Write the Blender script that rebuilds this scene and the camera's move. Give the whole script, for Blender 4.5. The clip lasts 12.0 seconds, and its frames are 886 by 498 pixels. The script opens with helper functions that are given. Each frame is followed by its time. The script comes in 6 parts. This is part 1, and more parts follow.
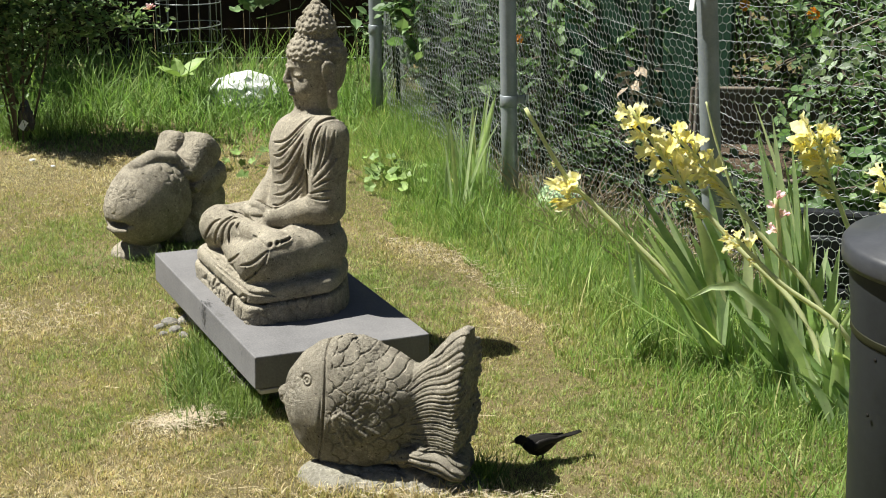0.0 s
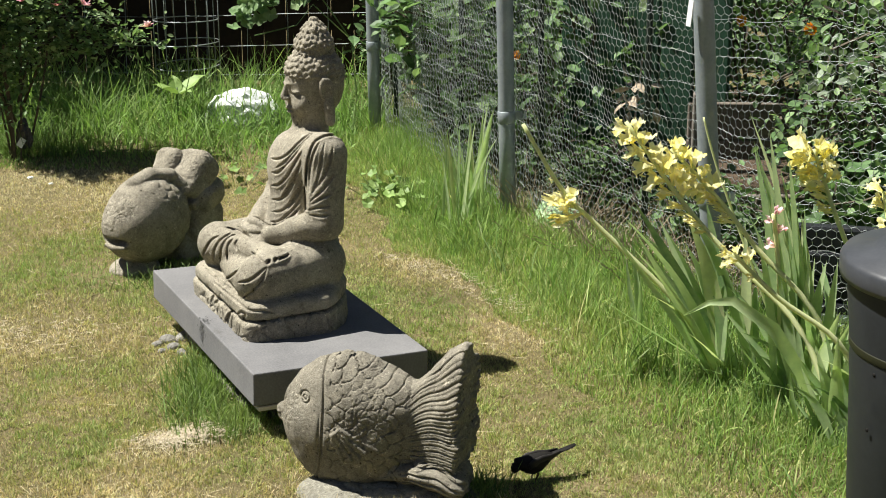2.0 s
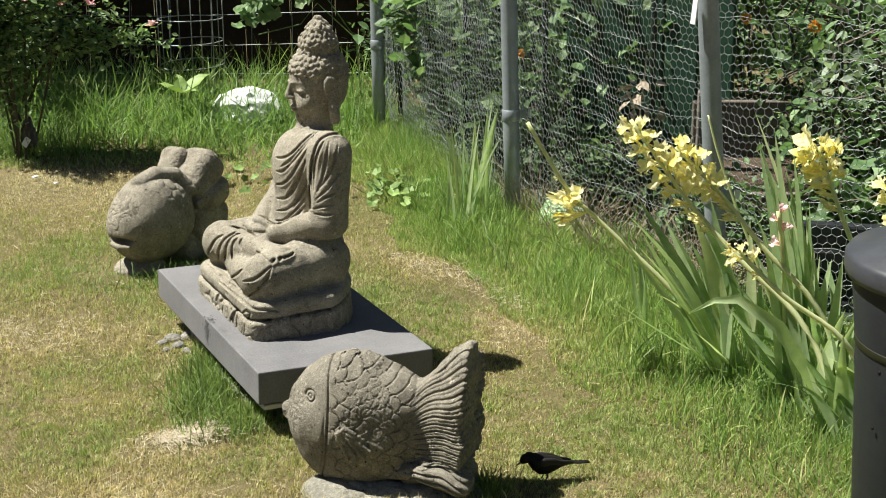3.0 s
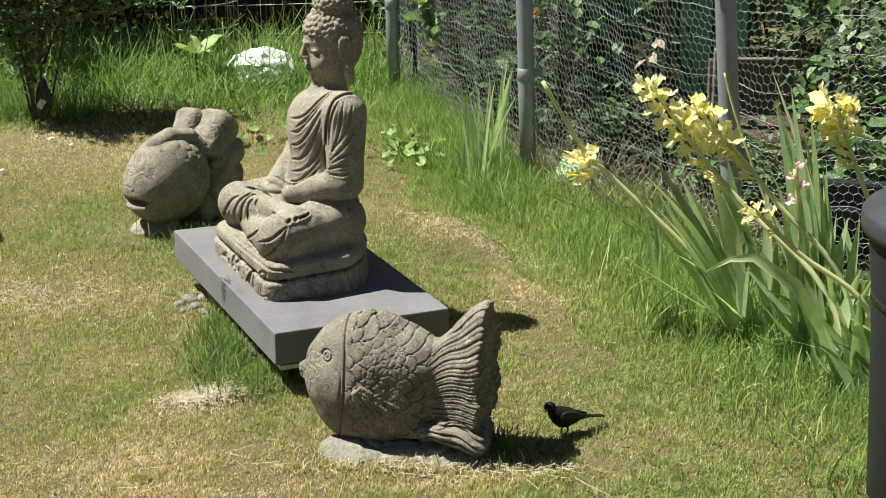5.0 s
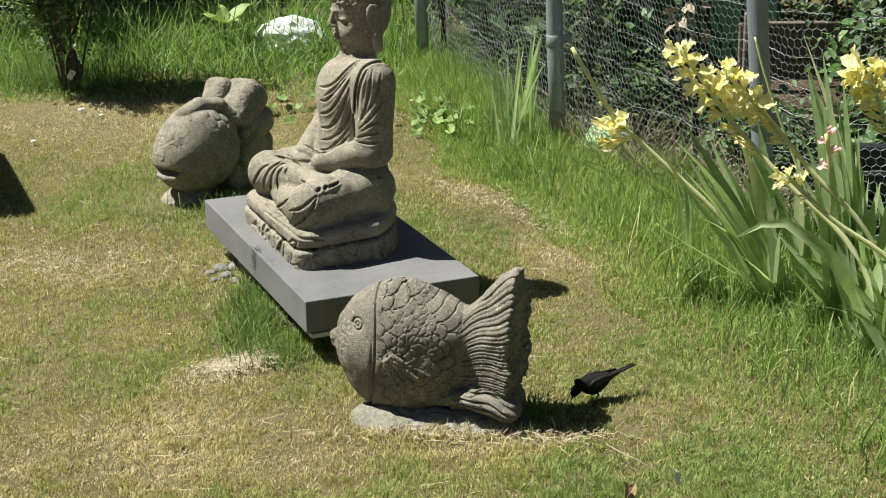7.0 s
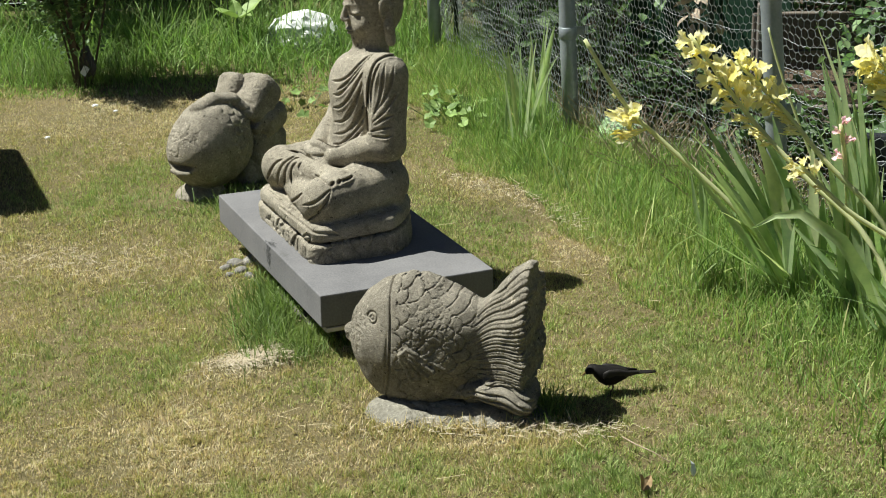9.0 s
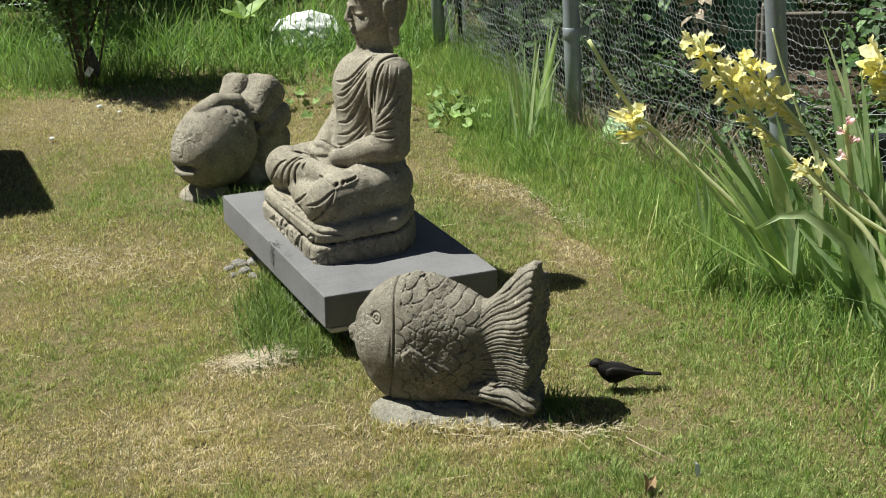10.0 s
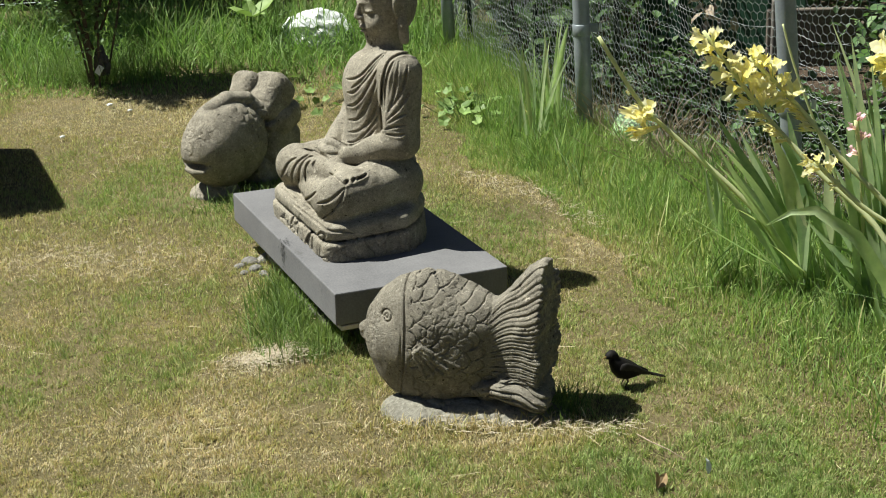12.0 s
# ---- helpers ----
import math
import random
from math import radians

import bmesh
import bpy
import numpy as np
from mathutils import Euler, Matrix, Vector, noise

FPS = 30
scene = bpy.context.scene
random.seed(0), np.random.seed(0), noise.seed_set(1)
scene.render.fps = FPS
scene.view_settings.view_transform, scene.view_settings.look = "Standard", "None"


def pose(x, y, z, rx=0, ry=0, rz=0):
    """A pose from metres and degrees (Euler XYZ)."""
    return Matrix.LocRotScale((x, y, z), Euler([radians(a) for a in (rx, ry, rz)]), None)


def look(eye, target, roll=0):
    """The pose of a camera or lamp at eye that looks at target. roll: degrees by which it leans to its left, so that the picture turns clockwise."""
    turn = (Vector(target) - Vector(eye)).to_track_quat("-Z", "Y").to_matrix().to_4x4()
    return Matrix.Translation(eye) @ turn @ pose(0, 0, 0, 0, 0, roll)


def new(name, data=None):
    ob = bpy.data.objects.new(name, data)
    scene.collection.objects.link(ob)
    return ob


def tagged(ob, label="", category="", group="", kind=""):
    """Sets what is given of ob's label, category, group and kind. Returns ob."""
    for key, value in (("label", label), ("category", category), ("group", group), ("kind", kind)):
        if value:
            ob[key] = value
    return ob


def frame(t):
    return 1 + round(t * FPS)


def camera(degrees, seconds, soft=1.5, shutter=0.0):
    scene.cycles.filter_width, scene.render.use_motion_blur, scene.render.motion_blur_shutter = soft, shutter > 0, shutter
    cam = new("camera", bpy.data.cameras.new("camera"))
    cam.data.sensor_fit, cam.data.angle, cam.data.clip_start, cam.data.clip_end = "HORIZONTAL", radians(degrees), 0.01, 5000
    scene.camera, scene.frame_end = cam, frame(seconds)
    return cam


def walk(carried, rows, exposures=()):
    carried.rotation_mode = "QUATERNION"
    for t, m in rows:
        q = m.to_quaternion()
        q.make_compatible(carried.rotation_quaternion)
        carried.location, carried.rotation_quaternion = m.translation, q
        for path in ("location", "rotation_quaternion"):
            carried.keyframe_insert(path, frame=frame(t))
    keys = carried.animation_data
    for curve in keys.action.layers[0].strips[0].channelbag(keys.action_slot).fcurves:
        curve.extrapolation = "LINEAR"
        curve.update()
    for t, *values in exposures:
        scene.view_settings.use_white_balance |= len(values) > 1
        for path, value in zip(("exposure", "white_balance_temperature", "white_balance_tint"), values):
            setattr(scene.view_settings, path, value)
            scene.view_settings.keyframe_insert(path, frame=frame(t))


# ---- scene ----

# The camera: hand-held, zoomed in, turned on the spot.
cam = camera(33.56, 12.0, soft=1.0)
TURNS = [
    (0, 72.500, 0.000, 0.000),
    (0.5, 72.521, 0.027, 0.023),
    (1, 72.536, 0.095, 0.045),
    (1.5, 72.659, 0.156, 0.045),
    (2, 73.131, 0.155, -0.123),
    (2.5, 73.257, 0.226, -0.086),
    (4.5, 71.710, 0.600, 0.451),
    (5, 71.510, 0.751, 0.518),
    (5.5, 71.364, 0.875, 0.601),
    (6, 71.036, 1.083, 0.889),
    (6.5, 70.467, 1.331, 1.330),
    (7, 70.268, 1.508, 1.489),
    (9, 70.020, 2.063, 1.872),
    (9.5, 70.020, 2.108, 1.925),
    (10, 70.048, 2.135, 2.011),
    (10.5, 70.027, 2.238, 2.118),
    (11, 69.956, 2.304, 2.205),
    (11.5, 69.905, 2.420, 2.272),
    (12, 69.953, 2.414, 2.337),
]
walk(cam, [(t, pose(0, 0, 1.75, a, b, c)) for t, a, b, c in TURNS], [(0, 1.10, 6400, 13), (2.5, 1.11, 6400, 13), (5, 1.08, 6380, 12), (7, 0.97, 6350, 11), (9, 0.88, 6250, 10), (12, 0.84, 6250, 10)])

# ---- light ----
SUN = Vector((-0.585, 0.085, 1.06)).normalized()
world = bpy.data.worlds.new("sky")
scene.world = world
world.use_nodes = True
wn = world.node_tree.nodes
sky = wn.new("ShaderNodeTexSky")
sky.sky_type, sky.sun_disc = "NISHITA", False
sky.sun_elevation = math.asin(SUN.z)
sky.sun_rotation = math.atan2(SUN.x, SUN.y)
world.node_tree.links.new(sky.outputs[0], wn["Background"].inputs[0])
wn["Background"].inputs[1].default_value = 0.020
sun = new("sun", bpy.data.lights.new("sun", "SUN"))
sun.data.energy, sun.data.angle, sun.data.color = 5.0, radians(0.53), (0.985, 0.97, 0.86)
sun.matrix_world = look(SUN * 30, (0, 0, 0))

# ---- materials ----


def material(name, rough=0.8, metal=0.0, spec=0.3):
    m = bpy.data.materials.new(name)
    m.use_nodes = True
    b = m.node_tree.nodes["Principled BSDF"]
    b.inputs["Roughness"].default_value = rough
    b.inputs["Metallic"].default_value = metal
    b.inputs["Specular IOR Level"].default_value = spec
    return m, m.node_tree, b


def nd(tree, kind, **values):
    n = tree.nodes.new("ShaderNode" + kind)
    for k, v in values.items():
        n.inputs[k.replace("_", " ")].default_value = v
    return n


def ramp(tree, fac, *stops):
    r = tree.nodes.new("ShaderNodeValToRGB")
    while len(r.color_ramp.elements) < len(stops):
        r.color_ramp.elements.new(0.5)
    for e, (p, c) in zip(r.color_ramp.elements, stops):
        e.position, e.color = p, (*c, 1)
    tree.links.new(fac, r.inputs[0])
    return r.outputs[0]


def blend(tree, fac, a, b, mode="MIX"):
    m = tree.nodes.new("ShaderNodeMix")
    m.data_type, m.blend_type = "RGBA", mode
    for s, v in ((0, fac), (6, a), (7, b)):
        if isinstance(v, (int, float)):
            m.inputs[s].default_value = v
        elif isinstance(v, tuple):
            m.inputs[s].default_value = (*v, 1)
        else:
            tree.links.new(v, m.inputs[s])
    return m.outputs[2]


def noise_of(tree, scale, detail=4.0, rough=0.6):
    c = tree.nodes.new("ShaderNodeTexCoord")
    n = nd(tree, "TexNoise", Scale=scale, Detail=detail, Roughness=rough)
    tree.links.new(c.outputs["Object"], n.inputs["Vector"])
    return n.outputs[0]


def bump(tree, b, height, strength, distance):
    n = nd(tree, "Bump", Strength=strength, Distance=distance)
    tree.links.new(height, n.inputs["Height"])
    tree.links.new(n.outputs[0], b.inputs["Normal"])


def stone_material(name, dark, mid, light, grain=90, wear=1.5):
    m, t, b = material(name, 0.95, 0, 0.15)
    big, small, fine = noise_of(t, 7, 5), noise_of(t, grain, 5, 0.75), noise_of(t, grain * 2.6, 3, 0.7)
    c1 = ramp(t, big, (0.3, dark), (0.52, mid), (0.72, light))
    c2 = ramp(t, small, (0.32, tuple(0.35 * v for v in mid)), (0.46, mid), (0.64, tuple(1.35 * v for v in light)))
    c3 = ramp(t, fine, (0.34, tuple(0.35 * v for v in mid)), (0.48, mid), (0.64, tuple(1.4 * v for v in light)))
    c = blend(t, 0.55, c1, blend(t, 0.5, c2, c3))
    spots = ramp(t, noise_of(t, 42, 4, 0.8), (0.60, (0, 0, 0)), (0.70, (0.8, 0.8, 0.8)))
    c = blend(t, spots, c, tuple(min(1, wear * v) for v in light))
    blotch = ramp(t, noise_of(t, 19, 6, 0.72), (0.36, (0.82, 0.81, 0.79)), (0.5, (0.98, 0.98, 0.98)), (0.64, (1.13, 1.12, 1.09)))
    c = blend(t, 1.0, c, blotch, "MULTIPLY")
    pits = ramp(t, noise_of(t, 65, 3, 0.7), (0.30, (1, 1, 1)), (0.37, (0, 0, 0)))
    c = blend(t, pits, c, tuple(0.3 * v for v in dark))
    t.links.new(c, b.inputs["Base Color"])
    h = blend(t, 0.5, small, fine)
    bump(t, b, h, 0.8, 0.008)
    return m


STONE = stone_material("weathered_stone", (0.148, 0.132, 0.102), (0.248, 0.224, 0.176), (0.365, 0.336, 0.272), 90, 1.7)
STONE_FISH = stone_material("carved_stone", (0.112, 0.101, 0.079), (0.192, 0.175, 0.140), (0.298, 0.274, 0.222), 110, 2.0)
STONE_BASE = stone_material("base_stone", (0.13, 0.122, 0.098), (0.20, 0.19, 0.155), (0.29, 0.275, 0.23), 60)

PALE_RUBBLE = stone_material("pale_rubble", (0.12, 0.115, 0.10), (0.20, 0.19, 0.17), (0.30, 0.29, 0.265), 60)


def simple_material(name, a, b_, scale, rough=0.7, metal=0.0, spec=0.3, bumps=0.0, dist=0.003, detail=4.0):
    m, t, b = material(name, rough, metal, spec)
    n = noise_of(t, scale, detail, 0.65)
    fine = noise_of(t, scale * 9, 3, 0.6)
    c = blend(t, 0.35, ramp(t, n, (0.3, a), (0.7, b_)), ramp(t, fine, (0.3, a), (0.7, b_)))
    t.links.new(c, b.inputs["Base Color"])
    if bumps:
        bump(t, b, blend(t, 0.5, n, fine), bumps, dist)
    return m


def slab_material():
    m, t, b = material("grey_slab", 0.85, 0, 0.2)
    c = ramp(t, noise_of(t, 5, 6, 0.7), (0.3, (0.112, 0.110, 0.114)), (0.7, (0.176, 0.172, 0.174)))
    c = blend(t, 0.2, c, ramp(t, noise_of(t, 160, 3, 0.7), (0.3, (0.10, 0.10, 0.10)), (0.5, (0.19, 0.19, 0.19)), (0.68, (0.30, 0.30, 0.30))))
    marks = ramp(t, noise_of(t, 26, 5, 0.75), (0.68, (0, 0, 0)), (0.76, (0.6, 0.6, 0.6)))
    c = blend(t, marks, c, (0.36, 0.35, 0.34))
    stains = ramp(t, noise_of(t, 11, 6, 0.75), (0.30, (0.7, 0.7, 0.7)), (0.38, (0, 0, 0)))
    c = blend(t, stains, c, (0.09, 0.088, 0.085))
    t.links.new(c, b.inputs["Base Color"])
    bump(t, b, noise_of(t, 90, 4, 0.7), 0.5, 0.002)
    return m


SLAB = slab_material()
STAIN = simple_material("dark_stain", (0.05, 0.05, 0.052), (0.13, 0.13, 0.13), 60, 0.9)
STEEL = simple_material("galvanised_steel", (0.20, 0.23, 0.245), (0.31, 0.34, 0.36), 14, 0.5, 0.3, 0.4, 0.2, 0.002)
WIRE = simple_material("netting_wire", (0.27, 0.295, 0.30), (0.44, 0.465, 0.46), 30, 0.5, 0.3, 0.5)
DARK_STAKE = simple_material("dark_green_stake", (0.012, 0.022, 0.018), (0.03, 0.045, 0.035), 20, 0.6)
# Dark brown boards, with the shade they stand in taken into the colour.
BROWN_WOOD = simple_material("shaded_fence_wood", (0.014, 0.009, 0.007), (0.035, 0.022, 0.017), 6, 0.8, 0, 0.2, 0.5, 0.004)
GREY_WOOD = simple_material("weathered_board", (0.10, 0.09, 0.08), (0.22, 0.20, 0.175), 12, 0.85, 0, 0.2, 0.5, 0.004)
PALE_WOOD = simple_material("pale_board", (0.42, 0.38, 0.31), (0.6, 0.56, 0.48), 14, 0.85, 0, 0.2, 0.4, 0.003)
DARK_BOARD = simple_material("dark_weathered_board", (0.085, 0.07, 0.058), (0.18, 0.155, 0.13), 12, 0.85, 0, 0.2, 0.5, 0.004)
BLACK_PLASTIC = simple_material("black_plastic", (0.014, 0.0155, 0.018), (0.025, 0.028, 0.032), 8, 0.55, 0, 0.28, 0.12, 0.002)
LID_PLASTIC = simple_material("dark_grey_plastic", (0.026, 0.028, 0.033), (0.05, 0.053, 0.06), 12, 0.42, 0, 0.5, 0.15, 0.002)
OLIVE_BAND = simple_material("olive_band", (0.012, 0.013, 0.005), (0.022, 0.023, 0.008), 12, 0.6)
WHITE_PLASTIC = simple_material("white_plastic", (0.68, 0.70, 0.70), (0.85, 0.86, 0.86), 10, 0.4, 0, 0.5, 0.2, 0.003)
PRINT_GREY = simple_material("grey_print", (0.30, 0.31, 0.34), (0.42, 0.43, 0.46), 20, 0.5)
GREEN_PLASTIC = simple_material("light_green_plastic", (0.30, 0.48, 0.22), (0.45, 0.62, 0.36), 20, 0.45, 0, 0.5, 0.3, 0.003)
MULCH = simple_material("wood_mulch", (0.05, 0.035, 0.026), (0.21, 0.155, 0.11), 55, 0.95, 0, 0.1, 1.0, 0.02)
FEATHER = simple_material("black_feathers", (0.004, 0.0035, 0.003), (0.011, 0.0095, 0.008), 60, 0.7, 0, 0.2, 0.3, 0.002)
WING = simple_material("wing_feathers", (0.007, 0.006, 0.005), (0.022, 0.019, 0.017), 40, 0.6, 0, 0.3, 0.3, 0.002)
BILL = simple_material("bill", (0.14, 0.10, 0.03), (0.22, 0.15, 0.04), 60, 0.5)
EYE_DARK = simple_material("eye", (0.01, 0.008, 0.006), (0.03, 0.025, 0.015), 60, 0.2, 0, 0.5)
LEG = simple_material("bird_leg", (0.06, 0.045, 0.03), (0.1, 0.07, 0.045), 60, 0.6)
BARK = simple_material("bark", (0.05, 0.04, 0.03), (0.12, 0.10, 0.075), 30, 0.9, 0, 0.2, 0.6, 0.004)
DRY_STEM = simple_material("dry_stems", (0.24, 0.18, 0.12), (0.42, 0.34, 0.25), 40, 0.9)
DEAD_LEAF = simple_material("dead_leaf", (0.28, 0.22, 0.155), (0.48, 0.41, 0.32), 40, 0.9)
BLACK_FILM = simple_material("black_film", (0.02, 0.02, 0.024), (0.05, 0.05, 0.055), 20, 0.35, 0, 0.5, 0.3, 0.003)


def leafy(name, *stops, rough=0.55, spec=0.35, through_light=0.25, glow=(1.05, 1.15, 0.72), vary=0.38, mottle=0.25):
    """A leaf material whose colour runs over the pieces' own tint."""
    m, t, b = material(name, rough, 0, spec)
    a = t.nodes.new("ShaderNodeAttribute")
    a.attribute_name = "tint"
    c = ramp(t, a.outputs["Fac"], *stops)
    c = blend(t, mottle, c, ramp(t, noise_of(t, 25, 3), (0.3, tuple(0.5 * v for v in stops[0][1])), (0.7, stops[-1][1])))
    geo = t.nodes.new("ShaderNodeNewGeometry")
    c = blend(t, 1.0, c, ramp(t, geo.outputs["Random Per Island"], (0.0, (1 - vary,) * 3), (0.5, (0.97, 0.97, 0.97)), (1.0, (0.98 + vary,) * 3)), "MULTIPLY")
    t.links.new(c, b.inputs["Base Color"])
    tr = t.nodes.new("ShaderNodeBsdfTranslucent")
    t.links.new(blend(t, 1.0, c, glow, "MULTIPLY"), tr.inputs[0])
    mix = t.nodes.new("ShaderNodeMixShader")
    mix.inputs[0].default_value = through_light
    t.links.new(b.outputs[0], mix.inputs[1])
    t.links.new(tr.outputs[0], mix.inputs[2])
    t.links.new(mix.outputs[0], t.nodes["Material Output"].inputs[0])
    return m


GRASS = leafy("lawn_grass", (0.0, (0.78, 0.68, 0.50)), (0.14, (0.74, 0.58, 0.39)), (0.32, (0.64, 0.47, 0.28)), (0.5, (0.50, 0.43, 0.20)), (0.74, (0.40, 0.43, 0.155)), (1.0, (0.24, 0.345, 0.095)), rough=0.65, spec=0.25, through_light=0.35)
TALL_GRASS = leafy("tall_grass", (0.0, (0.60, 0.50, 0.29)), (0.3, (0.40, 0.45, 0.15)), (0.65, (0.255, 0.39, 0.105)), (1.0, (0.155, 0.285, 0.07)), rough=0.55, spec=0.3, through_light=0.42)
TUFT_GRASS = leafy("tuft_grass", (0.0, (0.36, 0.38, 0.15)), (0.5, (0.23, 0.315, 0.095)), (1.0, (0.13, 0.215, 0.06)), rough=0.5, spec=0.3, through_light=0.35)
LEAF = leafy("garden_leaf", (0.0, (0.05, 0.11, 0.042)), (0.5, (0.12, 0.215, 0.085)), (1.0, (0.28, 0.38, 0.175)), through_light=0.35)
ROSE_LEAF = leafy("rose_leaf", (0.0, (0.06, 0.12, 0.045)), (0.5, (0.13, 0.225, 0.085)), (1.0, (0.34, 0.43, 0.22)), through_light=0.4)
PALE_LEAF = leafy("pale_leaf", (0.0, (0.10, 0.15, 0.09)), (0.6, (0.20, 0.26, 0.17)), (1.0, (0.32, 0.37, 0.28)))
SWORD = leafy("sword_leaf", (0.0, (0.13, 0.24, 0.10)), (0.5, (0.33, 0.48, 0.23)), (0.85, (0.58, 0.70, 0.41)), (1.0, (0.68, 0.66, 0.36)), rough=0.4, spec=0.5, through_light=0.55)
YELLOW = leafy("yellow_petal", (0.0, (0.94, 0.70, 0.08)), (0.15, (0.97, 0.84, 0.16)), (0.5, (0.98, 0.92, 0.40)), (1.0, (0.98, 0.96, 0.72)), rough=0.6, through_light=0.62, glow=(1.0, 0.98, 0.85), vary=0.05, mottle=0.05)
PINK = leafy("pink_petal", (0.0, (0.75, 0.25, 0.35)), (0.5, (0.85, 0.45, 0.55)), (1.0, (0.92, 0.72, 0.74)), rough=0.6, through_light=0.35)
ORANGE = leafy("orange_petal", (0.0, (0.85, 0.25, 0.01)), (1.0, (0.95, 0.45, 0.02)), rough=0.6, through_light=0.3)


def ground_material():
    m, t, b = material("lawn_soil", 0.95, 0, 0.1)
    a, c, d = noise_of(t, 1.6, 5), noise_of(t, 70, 5, 0.75), noise_of(t, 12, 4)
    base = ramp(t, a, (0.3, (0.095, 0.085, 0.04)), (0.5, (0.15, 0.125, 0.063)), (0.7, (0.235, 0.185, 0.105)))
    straw = ramp(t, c, (0.35, (0.06, 0.055, 0.022)), (0.5, (0.20, 0.17, 0.075)), (0.7, (0.48, 0.40, 0.23)))
    t.links.new(blend(t, 0.6, base, blend(t, d, straw, base)), b.inputs["Base Color"])
    bump(t, b, c, 0.9, 0.02)
    return m


SOIL = ground_material()

# ---- mesh helpers ----


def raw_mesh(name, verts, loops, sizes, mat, tint=None, smooth=False):
    """A mesh straight from arrays; tint is one value a vertex."""
    me = bpy.data.meshes.new(name)
    verts = np.asarray(verts, np.float32)
    sizes = np.asarray(sizes, np.int32)
    me.vertices.add(len(verts))
    me.vertices.foreach_set("co", verts.ravel())
    me.loops.add(len(loops))
    me.loops.foreach_set("vertex_index", np.asarray(loops, np.int32))
    me.polygons.add(len(sizes))
    me.polygons.foreach_set("loop_start", np.concatenate(([0], np.cumsum(sizes)[:-1])).astype(np.int32))
    me.update(calc_edges=True)
    me.polygons.foreach_set("use_smooth", np.full(len(sizes), smooth))
    if tint is not None:
        at = me.attributes.new("tint", "FLOAT", "POINT")
        at.data.foreach_set("value", np.asarray(tint, np.float32))
    me.materials.append(mat)
    return me


def part(name, data, mat, parent, label="", m=None):
    """Links a bmesh or a mesh as one object under a thing or part."""
    if isinstance(data, bmesh.types.BMesh):
        me = bpy.data.meshes.new(name)
        data.to_mesh(me)
        data.free()
        me.materials.append(mat)
    else:
        me = data
    ob = new(name, me)
    if m is not None:
        ob.matrix_basis = m
    ob.parent = parent
    return tagged(ob, label)


def thing(name, m, label, category, group="", kind=""):
    ob = new(name)
    ob.empty_display_size = 0.1
    ob.matrix_basis = m
    return tagged(ob, label, category, group, kind)


def box_bm(x, y, z, bevel=0.004, segs=2):
    bm = bmesh.new()
    bmesh.ops.create_cube(bm, size=1, matrix=Matrix.Diagonal((x, y, z, 1)))
    if bevel:
        bmesh.ops.bevel(bm, geom=bm.edges[:], offset=bevel, segments=segs, affect="EDGES", profile=0.5)
    return bm


def lathe_bm(profile, n=40, smooth=True):
    """Turns (radius, z) pairs round z."""
    bm = bmesh.new()
    rings = [[bm.verts.new((r * math.cos(k * math.tau / n), r * math.sin(k * math.tau / n), z)) for k in range(n)] for r, z in profile]
    for a, b in zip(rings, rings[1:]):
        for k in range(n):
            bm.faces.new((a[k], a[(k + 1) % n], b[(k + 1) % n], b[k])).smooth = smooth
    bm.faces.new(rings[0][::-1])
    bm.faces.new(rings[-1])
    return bm


def tube_bm(points, radii, n=8):
    """A tapering tube along points."""
    bm = bmesh.new()
    pts = [Vector(p) for p in points]
    if isinstance(radii, (int, float)):
        radii = [radii] * len(pts)
    rings = []
    for i, p in enumerate(pts):
        d = (pts[min(i + 1, len(pts) - 1)] - pts[max(i - 1, 0)]).normalized()
        u = d.cross(Vector((0.3, 0.9, 0.31)) if abs(d.z) > 0.8 else Vector((0, 0, 1))).normalized()
        v = d.cross(u)
        rings.append([bm.verts.new(p + radii[i] * (math.cos(a) * u + math.sin(a) * v)) for a in (k * math.tau / n for k in range(n))])
    for a, b in zip(rings, rings[1:]):
        for k in range(n):
            bm.faces.new((a[k], a[(k + 1) % n], b[(k + 1) % n], b[k])).smooth = True
    bm.faces.new(rings[0][::-1])
    bm.faces.new(rings[-1])
    return bm


def wires(name, a, b, r, mat):
    """Three-sided wire pieces from points a to points b."""
    a, b = np.asarray(a, float), np.asarray(b, float)
    d = b - a
    d /= np.linalg.norm(d, axis=1, keepdims=True) + 1e-9
    up = np.where(np.abs(d[:, 2:3]) > 0.9, np.array([[1.0, 0, 0]]), np.array([[0, 0, 1.0]]))
    u = np.cross(d, up)
    u /= np.linalg.norm(u, axis=1, keepdims=True)
    v = np.cross(d, u)
    vs = []
    for base in (a, b):
        for k in range(3):
            w = k * math.tau / 3
            vs.append(base + r * (math.cos(w) * u + math.sin(w) * v))
    verts = np.stack(vs, 1).reshape(-1, 3)
    quad = np.array([0, 1, 4, 3, 1, 2, 5, 4, 2, 0, 3, 5])
    loops = (np.arange(len(a))[:, None] * 6 + quad[None]).ravel()
    return raw_mesh(name, verts, loops, np.full(3 * len(a), 4), mat)


# ---- solids carved from distance fields ----


# The camera's right, up and backward directions in the seated statue's axes.
VIEW_RIGHT, VIEW_UP, VIEW_CUT = (-0.942, 0.334, 0.0), (-0.108, -0.305, 0.946), (0.316, 0.892, 0.324)


